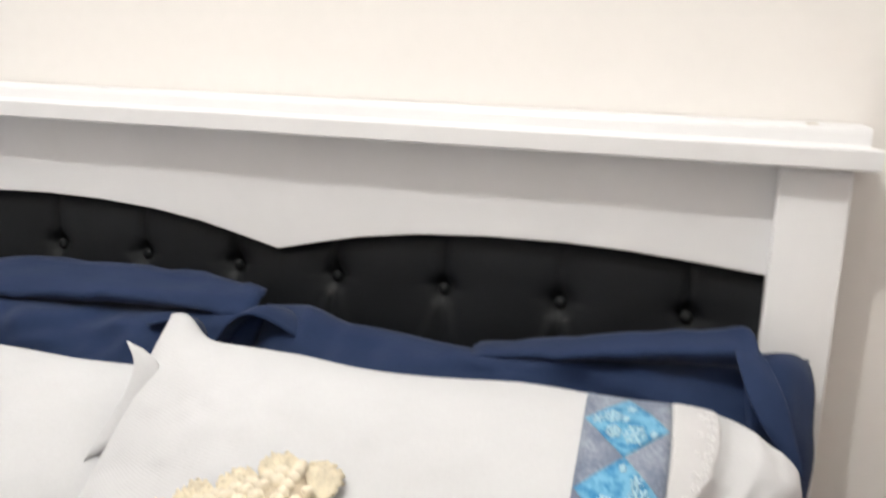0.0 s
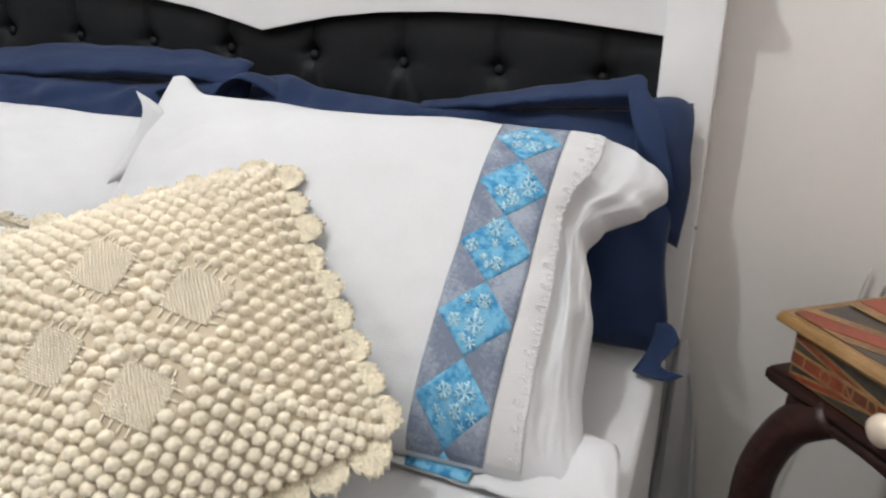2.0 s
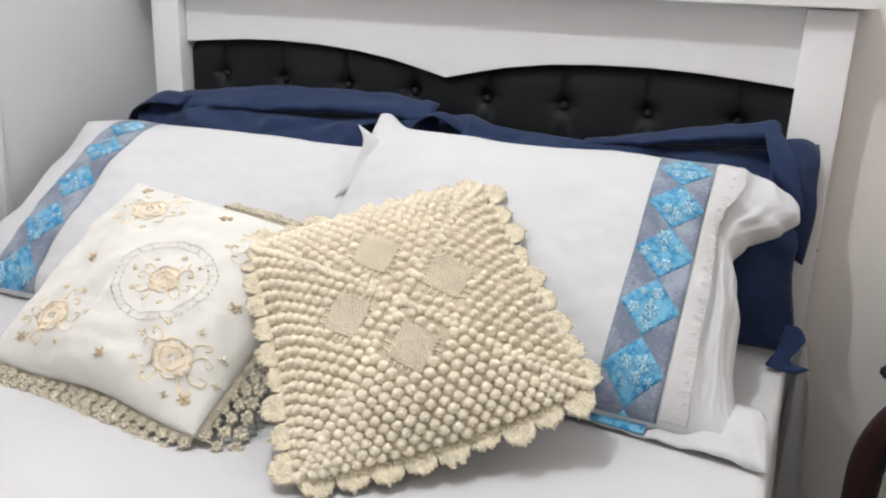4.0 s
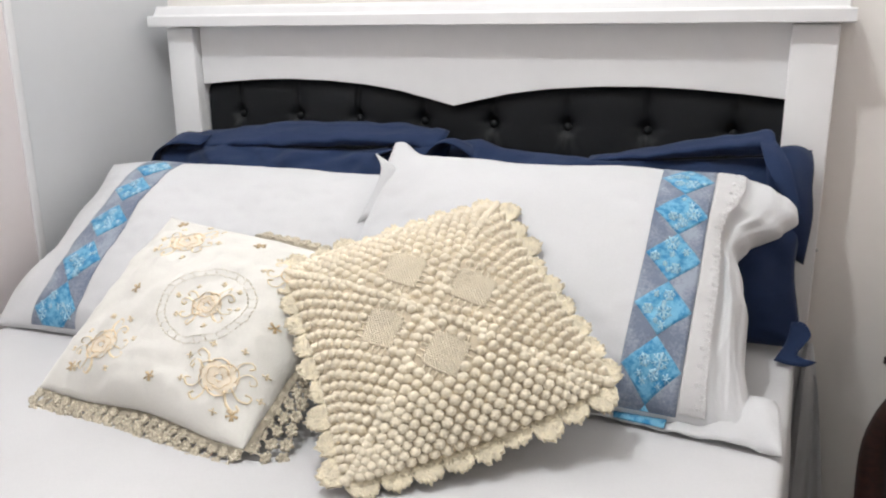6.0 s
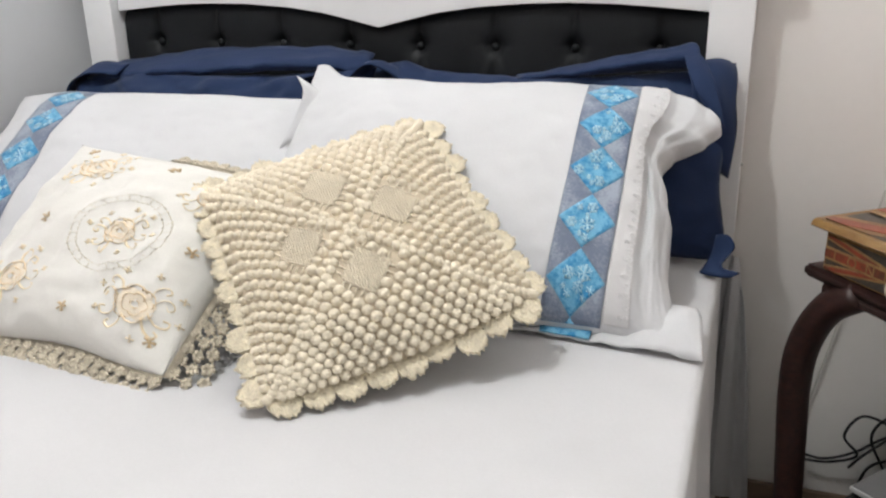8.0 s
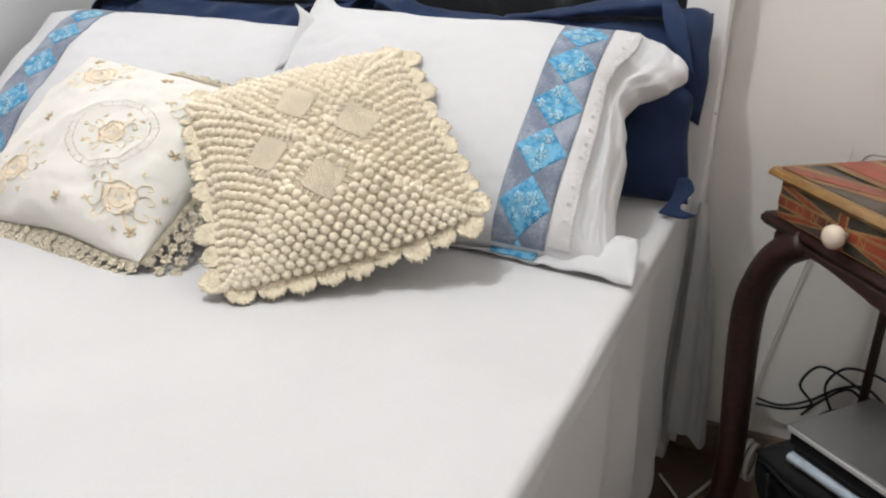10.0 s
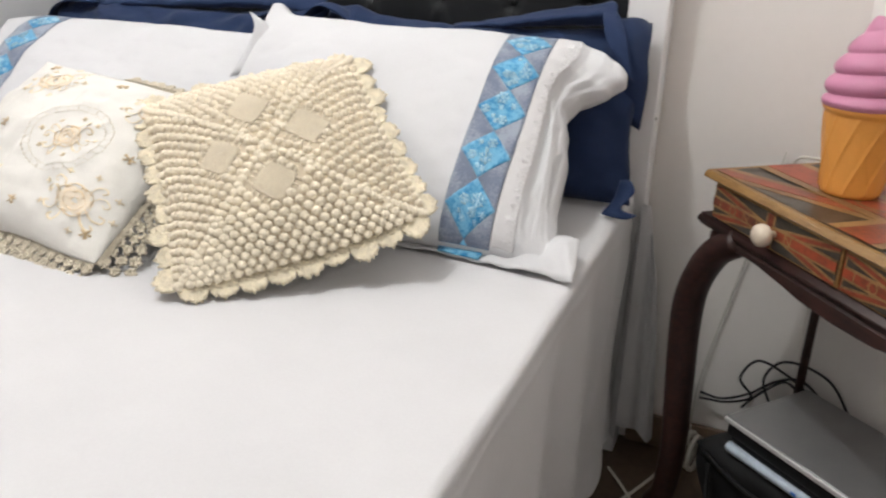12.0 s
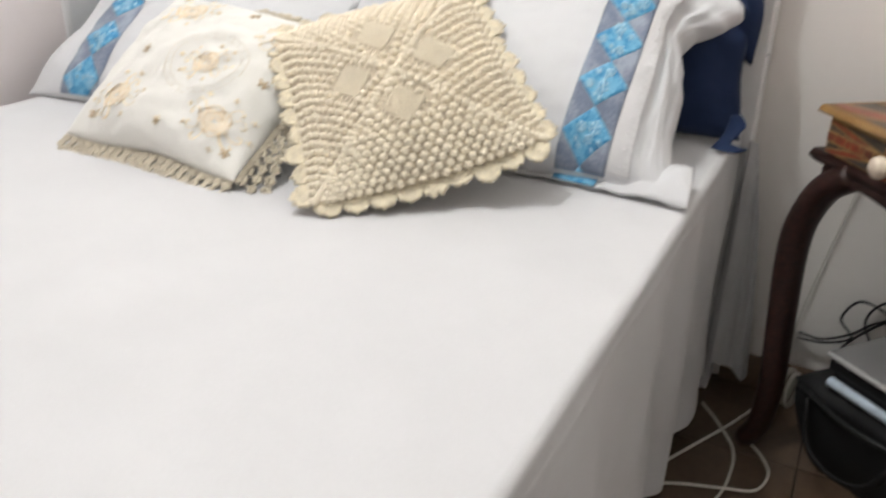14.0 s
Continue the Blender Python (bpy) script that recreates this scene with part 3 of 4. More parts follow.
def white_pillow(tl, tr, bl, br, seed, label, flip, warp, bands, front=0.075):
    """Pillow in a white case with a quilted band near its open end. bands: left, right edge of the band in u."""
    soft = Soft(tl, tr, bl, br, front, 0.05, seed, 0.025, 0.0035, 2.8, 0.55, warp)
    t = thing("pillow", label, "pillow", group="white pillows")
    part("pillowcase", soft.body(150, 90), WHITE, t)
    u0, u1 = bands
    lean = (lambda v: -0.09 * max(0.0, -v - 0.45)) if flip else bow
    band = part("patchwork_band", soft.patch(lambda a, b: (u0 + (u1 - u0) * a + lean(-0.985 + 1.97 * b), -0.985 + 1.97 * b), 10, 60, 0.0018), GREY_PRINT, t, "grey marbled band with turquoise diamonds")
    um, hw, n = (u0 + u1) / 2, abs(u1 - u0) / 2 * 0.97, 5 if flip else 6
    for k in range(n):
        vm = (DIAMONDS_LOW if flip else DIAMONDS)[k]
        hv = 0.150 + 0.018 * k if flip else 0.189

        def diamond(a, b, vm=vm):
            p, q = a * 2 - 1, b * 2 - 1
            x, y = (p + q) / 2, (q - p) / 2
            w = min(0.985, max(-0.985, vm + hv * y))
            return um + hw * x + lean(w), w
        patch = part("diamond_patch", soft.patch(diamond, 12, 12, 0.0024, 0.0006), BLUE_PRINT, band)
        rnd = random.Random(seed * 100 + k)
        b = bmesh.new()
        placed = []
        for want in (0.30, 0.22, 0.20, 0.15, 0.13, 0.10, 0.10):
            for _ in range(30):
                x, y = rnd.uniform(-0.85, 0.85), rnd.uniform(-0.85, 0.85)
                if abs(x) + abs(y) < 0.97 - want * 0.8 and abs(vm + hv * y) < 0.95 and all(math.hypot(x - p, y - q) > 0.85 * (want + w) for p, q, w in placed):
                    break
            else:
                continue
            placed.append((x, y, want))
            spin = rnd.uniform(0, 1)
            at = lambda r, an: soft.point(um + lean(vm + hv * y) + hw * (x + math.cos(an) * r), vm + hv * (y + math.sin(an) * r), 1, 0.0027)
            for arm in range(6):
                an = spin + arm * math.pi / 3
                tube([at(want * q, an) for q in (0.05, 0.5, 1.0)], [0.0012, 0.0014, 0.0016], 4, b, 0.35)
                if want > 0.15:
                    for sd in (-1, 1):
                        tube([at(want * 0.5, an), at(want * 0.85, an + sd * 0.42)], 0.0010, 4, b, 0.35)
        if len(b.verts):
            tagged(part("snowflake_print", b, FLAKE, patch), kind="stuff")
        else:
            b.free()
    return t, soft


END_PULL = top_edge([(-1, -0.10), (-0.72, -0.135), (-0.5, -0.155), (-0.18, -0.158), (0.05, -0.19), (0.28, -0.230), (0.42, -0.19), (0.58, -0.07), (0.75, -0.01), (0.9, -0.012), (1, -0.07)])


def right_warp(u, v, side):
    """The empty case end beyond the filling: sunken behind the eyelet strip, drawn in along its middle, spread at the top."""
    k = max(0.0, (u - 0.62) / 0.38)
    pull = END_PULL(v) * k ** 1.2
    sink = max(0.0, min(1.0, (u - 0.715 - bow(v)) / 0.05))
    sink = sink * sink * (3 - 2 * sink)
    folds = sink * (0.010 * crease(u * 7 + 0.5 * v, v * 0.9, 4.1) + 0.003 * crease(u * 15 - 1.5 * v, v * 2.2, 9.3) - 0.015) * (1 - 0.8 * abs(v) ** 6)
    top = (0.011 * math.sin(u * 9) - 0.045 * math.exp(-((u + 0.25) / 0.45) ** 2)) * max(0, v) ** 3
    ear = 0.15 * math.exp(-((u + 0.96) / 0.10) ** 2) * max(0, v) ** 3
    hook = (max(0, (u - 0.74) / 0.26) * max(0, (v - 0.45) / 0.55)) ** 2
    return (pull - 0.035 * hook, top + ear - 0.135 * k ** 1.6 * max(0, v) ** 2 - 0.06 * hook, folds)


def left_warp(u, v, side):
    k = max(0.0, (-u - 0.72) / 0.28)
    return (0.05 * k * math.exp(-(v / 0.5) ** 2), 0.012 * math.sin(u * 8) * max(0, v) ** 4 - 0.05 * k * max(0, v), 0.006 * k * math.sin(v * 8))


pillow_r, soft_r = white_pillow((-0.045, -0.190, 0.900), (0.665, -0.128, 0.884), (-0.055, -0.495, 0.607), (0.672, -0.500, 0.612), 7,
    "white cotton pillow with turquoise patchwork band and eyelet end", False, right_warp, (0.367, 0.594), 0.090)
pillow_l, soft_l = white_pillow((-0.690, -0.205, 0.850), (-0.01, -0.200, 0.860), (-0.690, -0.560, 0.607), (0.01, -0.530, 0.607), 3,
    "white cotton pillow with turquoise patchwork band, beside the wall", True, left_warp, (-0.665, -0.372))
flap("case_ear", pillow_l, WHITE, [
    [(-0.036, -0.262, 0.912), (-0.032, -0.258, 0.907), (-0.026, -0.250, 0.900)],
    [(-0.024, -0.268, 0.886), (-0.014, -0.262, 0.888), (-0.004, -0.252, 0.884)],
    [(-0.030, -0.288, 0.850), (-0.020, -0.280, 0.856), (-0.008, -0.270, 0.858)],
    [(-0.042, -0.330, 0.800), (-0.034, -0.320, 0.806), (-0.022, -0.305, 0.812)]])
hem_root = [(0.34, -0.440, 0.630), (0.445, -0.445, 0.630), (0.520, -0.445, 0.632), (0.575, -0.436, 0.636), (0.604, -0.428, 0.642), (0.625, -0.420, 0.640)]
hem_fold = [(0.34, -0.466, 0.622), (0.445, -0.470, 0.621), (0.520, -0.474, 0.622), (0.580, -0.462, 0.634), (0.622, -0.446, 0.646), (0.650, -0.436, 0.642)]
hem_mid = [(0.34, -0.486, 0.613), (0.447, -0.489, 0.614), (0.520, -0.494, 0.615), (0.585, -0.492, 0.630), (0.630, -0.480, 0.644), (0.660, -0.474, 0.634)]
hem_edge = [(0.34, -0.500, 0.609), (0.450, -0.506, 0.609), (0.519, -0.512, 0.609), (0.592, -0.517, 0.610), (0.640, -0.523, 0.610), (0.666, -0.531, 0.611)]
flap("case_hem", pillow_r, WHITE, [hem_root, hem_fold, hem_mid, hem_edge], crumple=0.008)
flap("band_end", pillow_r, BLUE_PRINT, [[(x, y - 0.0015, z + 0.0050) for x, y, z in row[1:3]] for row in (hem_fold, hem_mid, hem_edge)], "turquoise print turned under with the hem")
# eyelet lace strip beside the band, its outer edge scalloped
part("eyelet_strip", soft_r.patch(lambda a, b: (0.600 + bow(-0.97 + 1.94 * b) + (0.122 + 0.004 * abs(math.sin(b * 62))) * a, -0.97 + 1.94 * b), 20, 190, 0.0024, 0.0012), EYELET, pillow_r, "white embroidered eyelet strip")
b = bmesh.new()
rnd = random.Random(5)
for k in range(34):
    v = -0.93 + 1.86 * k / 33
    for ring_n, ring_r, u in ((6, 0.0034, 0.700), (5, 0.0022, 0.672)):
        if ring_n == 5 and k % 2:
            continue
        c = soft_r.point(u + bow(v) + rnd.uniform(-0.003, 0.003), v, 1, 0.0028)
        n = soft_r.normal(u, v)
        e = (soft_r.point(u + 0.01, v) - soft_r.point(u - 0.01, v)).normalized()
        f = n.cross(e)
        for q in range(ring_n):
            an = 2 * math.pi * q / ring_n
            bmesh.ops.create_icosphere(b, subdivisions=1, radius=0.0014, matrix=Matrix.Translation(c + (e * math.cos(an) + f * math.sin(an)) * ring_r))
tagged(part("eyelet_stitching", b, FLAKE_WHITE, pillow_r), kind="stuff")

# ---- crochet cushion ----
C_T, C_R, C_B, C_L = Vector((0.226, -0.362, 0.862)), Vector((0.462, -0.585, 0.700)), Vector((0.203, -0.806, 0.622)), Vector((0.000, -0.604, 0.797))

def crochet_warp(u, v, side):
    """The seams bow outwards above and below where the filling presses on them."""
    return 0.0, (0.04 if v > 0 else 0.10) * v * abs(v) * (1 - u * u), -0.010 * max(0, -v) ** 3 * (1 - u * u)


soft_c = Soft(C_L, C_T, C_B, C_R, 0.066, 0.055, 11, 0.05, 0.002, 2.3, 0.58, crochet_warp)
crochet = thing("cushion", "cream crocheted cushion with bobble stitches and scalloped edging", "cushion")
# body colour carries the painted shade seen between the bobbles
part("cushion_body", soft_c.body(60, 60), CREAM_GAP_SHADE, crochet)
SPOTS, SPOT = [(-0.41, 0.04), (0.385, 0.09), (-0.055, 0.455), (-0.01, -0.36)], 0.205


def on_net(a, b):
    """Place in the round-worked pattern, whose middle has slid towards the lower seam."""
    return a - 0.09 * (1 - a * a), b - 0.17 * (1 - b * b)


def near_spot(a, b):
    return min(abs(a - x) + abs(b - y) for x, y in SPOTS)


def bobbles(soft, b):
    """Yarn bobbles: ribs in the side fields, staggered rows above and below, a line along each diagonal."""
    unit = bmesh.new()
    bmesh.ops.create_icosphere(unit, subdivisions=2, radius=1)
    vs, fs = [v.co.copy() for v in unit.verts], [[v.index for v in f.verts] for f in unit.faces]
    unit.free()
    rnd = random.Random(2)

    def spread(t):
        return math.copysign(1 - (1 - abs(t)) ** 1.22, t)

    def bobble(a, c, su, sv, sn):
        u, v = on_net(a, c)
        nn = soft.normal(u, v)
        p = soft.point(u, v, 1, 0.0002)
        tu = (soft.point(u + 0.01, v) - p).normalized()
        tv = nn.cross(tu)
        k = rnd.uniform(0.92, 1.08)
        p = p + tu * rnd.uniform(-0.0007, 0.0007) + tv * rnd.uniform(-0.0007, 0.0007)
        verts = [b.verts.new(p + (tu * q.x * su + tv * q.y * sv + nn * q.z * sn) * k * rnd.uniform(0.92, 1.07)) for q in vs]
        for f in fs:
            b.faces.new([verts[q] for q in f])
    # side fields: ribs that slope towards the middle
    for sgn, slope in ((-1, 0.80), (1, 0.68)):
        for r in range(34):
            start = 1.60 - (r + 0.5) * 0.096
            for q in range(16):
                a = 0.985 - 0.066 * q
                c = start - slope * (1 - a)
                if a > abs(c) + 0.035 and near_spot(sgn * a, c) > SPOT + 0.035:
                    bobble(sgn * a, c, 0.0068, 0.0060, 0.0078)
    for r in range(30):
        c = spread((r + 0.5) / 30 * 2 - 1)
        for q in range(25):
            a = spread(max(-1, min(1, (q + 0.25 + 0.5 * (r % 2)) / 24.5 * 2 - 1)))
            if abs(c) > abs(a) + 0.05 and near_spot(a, c) > SPOT + 0.035:
                bobble(a, c, 0.0074, 0.0066, 0.0080)
    for q in range(25):
        for sa, sc in ((1, 1), (1, -1), (-1, 1), (-1, -1)):
            d = spread((q + 0.5) / 25)
            if near_spot(sa * d, sc * d) > SPOT + 0.02:
                bobble(sa * d, sc * d, 0.0066, 0.0066, 0.0078)


b = bmesh.new()
bobbles(soft_c, b)
tagged(part("bobble_stitches", b, CREAM, crochet, "rows of raised cream yarn bobbles"), kind="stuff")
for x, y in SPOTS:
    def spot(a, c, x=x, y=y, size=SPOT):
        """A square standing on its corner, its sides bowed a little outwards."""
        p, q = a * 2 - 1, c * 2 - 1
        p, q = p * (1 - 0.06 * q * q), q * (1 - 0.06 * p * p)
        return on_net(x + size * (p + q) / 2, y + size * (q - p) / 2)
    dia = part("knitted_diamond", soft_c.patch(spot, 14, 14, 0.0026, 0.0034), CREAM, crochet, "flat close-knit cream square")
    b = bmesh.new()
    for k in range(11):
        for j in range(19):
            c = (j + 0.5) / 19
            a = (k + 0.5 + 0.25 * (-1) ** j) / 11
            tube([soft_c.point(*spot(a - 0.040, c + 0.006), 1, 0.0019), soft_c.point(*spot(a, c), 1, 0.0034), soft_c.point(*spot(a + 0.040, c - 0.006), 1, 0.0019)], 0.0013, 5, b)
    # open bars between the square and the field round it
    for k in range(5):
        t = (k + 0.5) / 5
        for near, far in (((t, 0), (t, -0.20)), ((t, 1), (t, 1.20)), ((0, t), (-0.20, t)), ((1, t), (1.20, t))):
            tube([soft_c.point(*spot(*near), 1, 0.001), soft_c.point(*spot(*far), 1, 0.0015)], 0.0013, 5, b)
    tagged(part("knit_relief", b, CREAM, dia), kind="stuff")


def scallops(soft, side_points, mat, parent, name, count, drop):
    """A ruffled edging: fans along a rim line given by rim(t) -> point, outward direction."""
    for k in range(count):
        b = bmesh.new()
        rim = lambda t: side_points((k + t) / count)
        n, rings = 20, 4
        g = []
        size, tilt = 0.80 + 0.45 * noise.noise(Vector((k * 3.7, count, 0.5))) + 0.1, 0.25 * noise.noise(Vector((k * 2.1, 7.7, count)))
        for i in range(n + 1):
            t = i / n
            p, out, nn = rim(t)
            reach = drop * size * (0.34 + 0.66 * math.sin(math.pi * t) ** 0.36) * (1 + 0.07 * math.cos(t * 38 + k) + 0.20 * noise.noise(Vector((t * 5, k * 1.7, count + soft.seed))))
            row = []
            for j in range(rings + 1):
                f = j / rings
                ruffle = 0.035 * drop * math.cos(t * 50) * f ** 0.5 + 0.6 * tilt * drop * f + 0.12 * drop * noise.noise(Vector((t * 4, k * 2.3, f * 2))) * f + 0.05 * drop * math.cos(f * 18) - 0.10 * drop * f * f
                row.append(b.verts.new(p + out * reach * f + nn * ruffle))
            g.append(row)
        for p, q in zip(g, g[1:]):
            for j in range(rings):
                b.faces.new((p[j], q[j], q[j + 1], p[j + 1]))
        bmesh.ops.recalc_face_normals(b, faces=b.faces)
        bmesh.ops.solidify(b, geom=list(b.faces), thickness=0.003)
        bmesh.ops.recalc_face_normals(b, faces=b.faces)
        part(name, b, mat, parent)


def rim_of(soft, u0, v0, u1, v1):
    def f(t):
        u, v = u0 + (u1 - u0) * t, v0 + (v1 - v0) * t
        p = soft.point(u, v)
        tan = (soft.point(u1, v1) - soft.point(u0, v0)).normalized()
        n = soft.n
        out = (n.cross(tan) * (1 if n.cross(tan).dot(p - soft.point(0, 0)) > 0 else -1)).normalized()
        return p, out, n
    return f


for u0, v0, u1, v1 in ((-1, -1, 1, -1), (1, -1, 1, 1), (1, 1, -1, 1), (-1, 1, -1, -1)):
    scallops(soft_c, rim_of(soft_c, u0, v0, u1, v1), CREAM_LACE, crochet, "scallop", 9, 0.031)

# ---- embroidered cushion ----
soft_e = Soft((-0.285, -0.510, 0.832), (0.090, -0.520, 0.800), (-0.345, -0.757, 0.622), (0.040, -0.780, 0.617), 0.070, 0.05, 21, 0.045, 0.0065, 2.2, 0.54,
    lambda u, v, side: (0.0, 0.02 * math.sin(u * 5 + 1) * max(0, -v) ** 4, -0.034 * max(0, u - 0.25) ** 1.5 * (1 + v) / 2))
embroidered = thing("cushion", "ivory cushion with golden floral embroidery and beige lace edging", "cushion")
part("cushion_body", soft_e.body(56, 56), IVORY, embroidered)


def on_face(soft, u, v, scale, spin):
    c, s = math.cos(spin), math.sin(spin)
    return lambda x, y, h=0.0004: soft.point(u + scale * (x * c - y * s), v + scale * (x * s + y * c), 1, h)


def rose(soft, u, v, scale, spin, parent):
    """A satin-stitched rose with scrolling tendrils and small buds."""
    at = on_face(soft, u, v, scale, spin)
    b = bmesh.new()
    for k in range(6):
        a0 = 2 * math.pi * k / 6
        cx, cy = 0.30 * math.cos(a0), 0.27 * math.sin(a0)
        mid = b.verts.new(at(cx, cy, 0.0016))
        rim = [b.verts.new(at(cx + 0.23 * math.cos(a) * (1 + 0.1 * math.sin(3 * a)), cy + 0.20 * math.sin(a), 0.0002)) for a in (2 * math.pi * q / 12 for q in range(12))]
        for q in range(12):
            b.faces.new((mid, rim[q], rim[(q + 1) % 12]))
    flower = tagged(part("embroidered_rose", b, PETAL, parent, "pale peach embroidered rose with tendrils"), kind="stuff")
    b = bmesh.new()
    for ring, (r, n, w) in enumerate(((0.09, 3, 0.0014), (0.26, 5, 0.0015), (0.43, 6, 0.0014))):
        for k in range(n):
            a0 = 2 * math.pi * k / n + ring * 0.5
            tube([at(r * (1 + 0.25 * math.sin(math.pi * t)) * math.cos(a0 + t * 1.4), r * (1 + 0.25 * math.sin(math.pi * t)) * math.sin(a0 + t * 1.4), 0.0014) for t in (0, 0.25, 0.5, 0.75, 1)], w, 6, b, 0.25)
    tagged(part("petal_outline", b, PALE_GOLD, flower), kind="stuff")
    b = bmesh.new()
    scrolls = ([(0.35, 0.12), (0.60, 0.34), (0.85, 0.36), (0.95, 0.18), (0.80, 0.08), (0.72, 0.2)], [(0.25, 0.32), (0.40, 0.62), (0.66, 0.74), (0.80, 0.60), (0.66, 0.50)],
        [(0.32, -0.18), (0.55, -0.42), (0.84, -0.44), (0.90, -0.26), (0.74, -0.24)], [(0.16, -0.34), (0.26, -0.66), (0.50, -0.82), (0.66, -0.70), (0.54, -0.60)])
    for sx in (-1, 1):
        for pts in scrolls:
            line = spline([(x, y, 0) for x, y in pts], 4)
            tube([at(sx * (0.12 + 0.82 * p.x), 0.92 * p.y, 0.0002) for p in line], 0.0019, 6, b, 0.2)
    for x, y in ((1.02, 0.5), (-1.02, 0.45), (1.05, -0.2), (-1.0, -0.3), (0.1, -0.92), (-0.45, 0.9), (0.42, 0.92)):
        for k in range(4):
            an = k * math.pi / 2
            tube([at(x, y), at(x + 0.09 * math.cos(an), y + 0.09 * math.sin(an))], [0.0014, 0.0026], 6, b, 0.3)
    tagged(part("tendril", b, GOLD, flower), kind="stuff")


for u, v, size, spin in ((0.255, -0.02, 0.24, 0.35), (-0.41, 0.63, 0.27, 0.4), (0.66, -0.58, 0.28, 0.1), (-0.455, -0.585, 0.27, 0.6), (0.72, 0.56, 0.26, 0)):
    rose(soft_e, u, v, size, spin, embroidered)
for u, v in ((-0.474, 0.0), (0.126, -0.755), (0.228, 0.766), (0.80, 0.0), (0.838, -0.80), (-0.676, -0.79), (-0.74, 0.90)):
    b = bmesh.new()
    at = on_face(soft_e, u, v, 0.045, 0)
    for k in range(5):
        an = k * 2 * math.pi / 5
        tube([at(0, 0), at(math.cos(an), math.sin(an))], [0.0016, 0.0034], 6, b, 0.35)
    part("embroidered_bud", b, BUD, embroidered)
b = bmesh.new()
for r in (0.325, 0.385):
    for k in range(48):
        tube([soft_e.point(0.245 + r * math.cos(2 * math.pi * (k + q) / 48), -0.02 + r * math.sin(2 * math.pi * (k + q) / 48), 1, 0.0002) for q in (0, 0.4, 0.8)], 0.0012, 5, b, 0.25)
for k in range(24):
    an = 2 * math.pi * k / 24
    tube([soft_e.point(0.245 + r * math.cos(an + 0.05 * (r > 0.35)), -0.02 + r * math.sin(an + 0.05 * (r > 0.35)), 1, 0.0001) for r in (0.335, 0.375)], 0.0009, 4, b, 0.25)
part("embroidered_ring", b, RING_THREAD, embroidered, "pale stitched ring round the middle rose")

# ---- side table ----
TABLE_TURN = -51.5
table = thing("side_table", "dark mahogany side table with curved legs and flag-papered drawers", "side table", (0.801, -0.165, 0), TABLE_TURN)
LONG, DEEP = 0.667, 0.285


def on_table(x, y, z):
    return table.matrix_basis @ Vector((x, y, z))


bm = prism([(-0.013, 0.002), (LONG + 0.013, 0.002), (LONG + 0.013, DEEP), (-0.013, DEEP)], 0.020, 0.006, "Z")
bmesh.ops.translate(bm, vec=(0, 0, 0.604), verts=bm.verts)
part("tabletop", bm, MAHOGANY, table)


def cabriole(sx, sy):
    """A leg that swells at the knee, narrows and kicks out at the foot."""
    line = spline([(0.078, 0, 0.606), (0.026, 0, 0.562), (-0.004, 0, 0.490), (-0.010, 0, 0.410), (-0.003, 0, 0.290), (0.005, 0, 0.160), (0.000, 0, 0.060), (-0.018, 0, 0.014)], 6)
    rad = [0.044 - 0.006 * min(1, k / 16) - 0.005 * max(0, min(1, (k - 16) / 14)) + 0.004 * max(0, (k - 36) / 6) for k in range(len(line))]
    b = tube([(p.x, 0, p.z) for p in line], rad, 16, flat=0.62)
    m = Matrix.Rotation(math.atan2(sy, sx), 4, "Z")
    bmesh.ops.transform(b, matrix=m, verts=b.verts)
    return b


for x, y, sx, sy in ((0.014, 0.006, 1, 0.45), (LONG - 0.014, 0.006, -1, 0.45)):
    bm = cabriole(sx, sy)
    bmesh.ops.translate(bm, vec=(x, y, 0), verts=bm.verts)
    part("leg", bm, MAHOGANY, table)
for x in (0.034, LONG - 0.034):
    bm = box((0.013, 0.013, 0.604), (x, DEEP - 0.025, 0.302), 0.003)
    part("back_leg", bm, MAHOGANY, table)

# apron with a wavy lower edge
out = [(0.03, 0.606), (LONG - 0.03, 0.606)]
curve = [q.to_tuple() for q in spline([(0.030, 0.545, 0), (0.046, 0.558, 0), (0.066, 0.574, 0), (0.100, 0.588, 0), (0.150, 0.590, 0), (0.200, 0.585, 0), (0.235, 0.581, 0), (0.262, 0.577, 0), (LONG / 2, 0.574, 0)], 4)]
out += [(LONG - x, z) for x, z, _ in curve] + [(x, z) for x, z, _ in curve[-2::-1]]
edge = [(x, z) for x, z in out[2:]][::-1]
bm = bmesh.new()
cols = []
for x, z in edge:
    cols.append([bm.verts.new((x, y, h)) for y, h in ((0.026, 0.606), (0.010, 0.606), (0.006, 0.600), (0.006, z + 0.003), (0.009, z), (0.023, z), (0.026, z + 0.003))])
for p, q in zip(cols, cols[1:]):
    for j in range(7):
        bm.faces.new((p[j], q[j], q[(j + 1) % 7], p[(j + 1) % 7]))
bm.faces.new(cols[0])
bm.faces.new(cols[-1][::-1])
bmesh.ops.recalc_face_normals(bm, faces=bm.faces)
part("apron", bm, MAHOGANY, table, smooth=False)

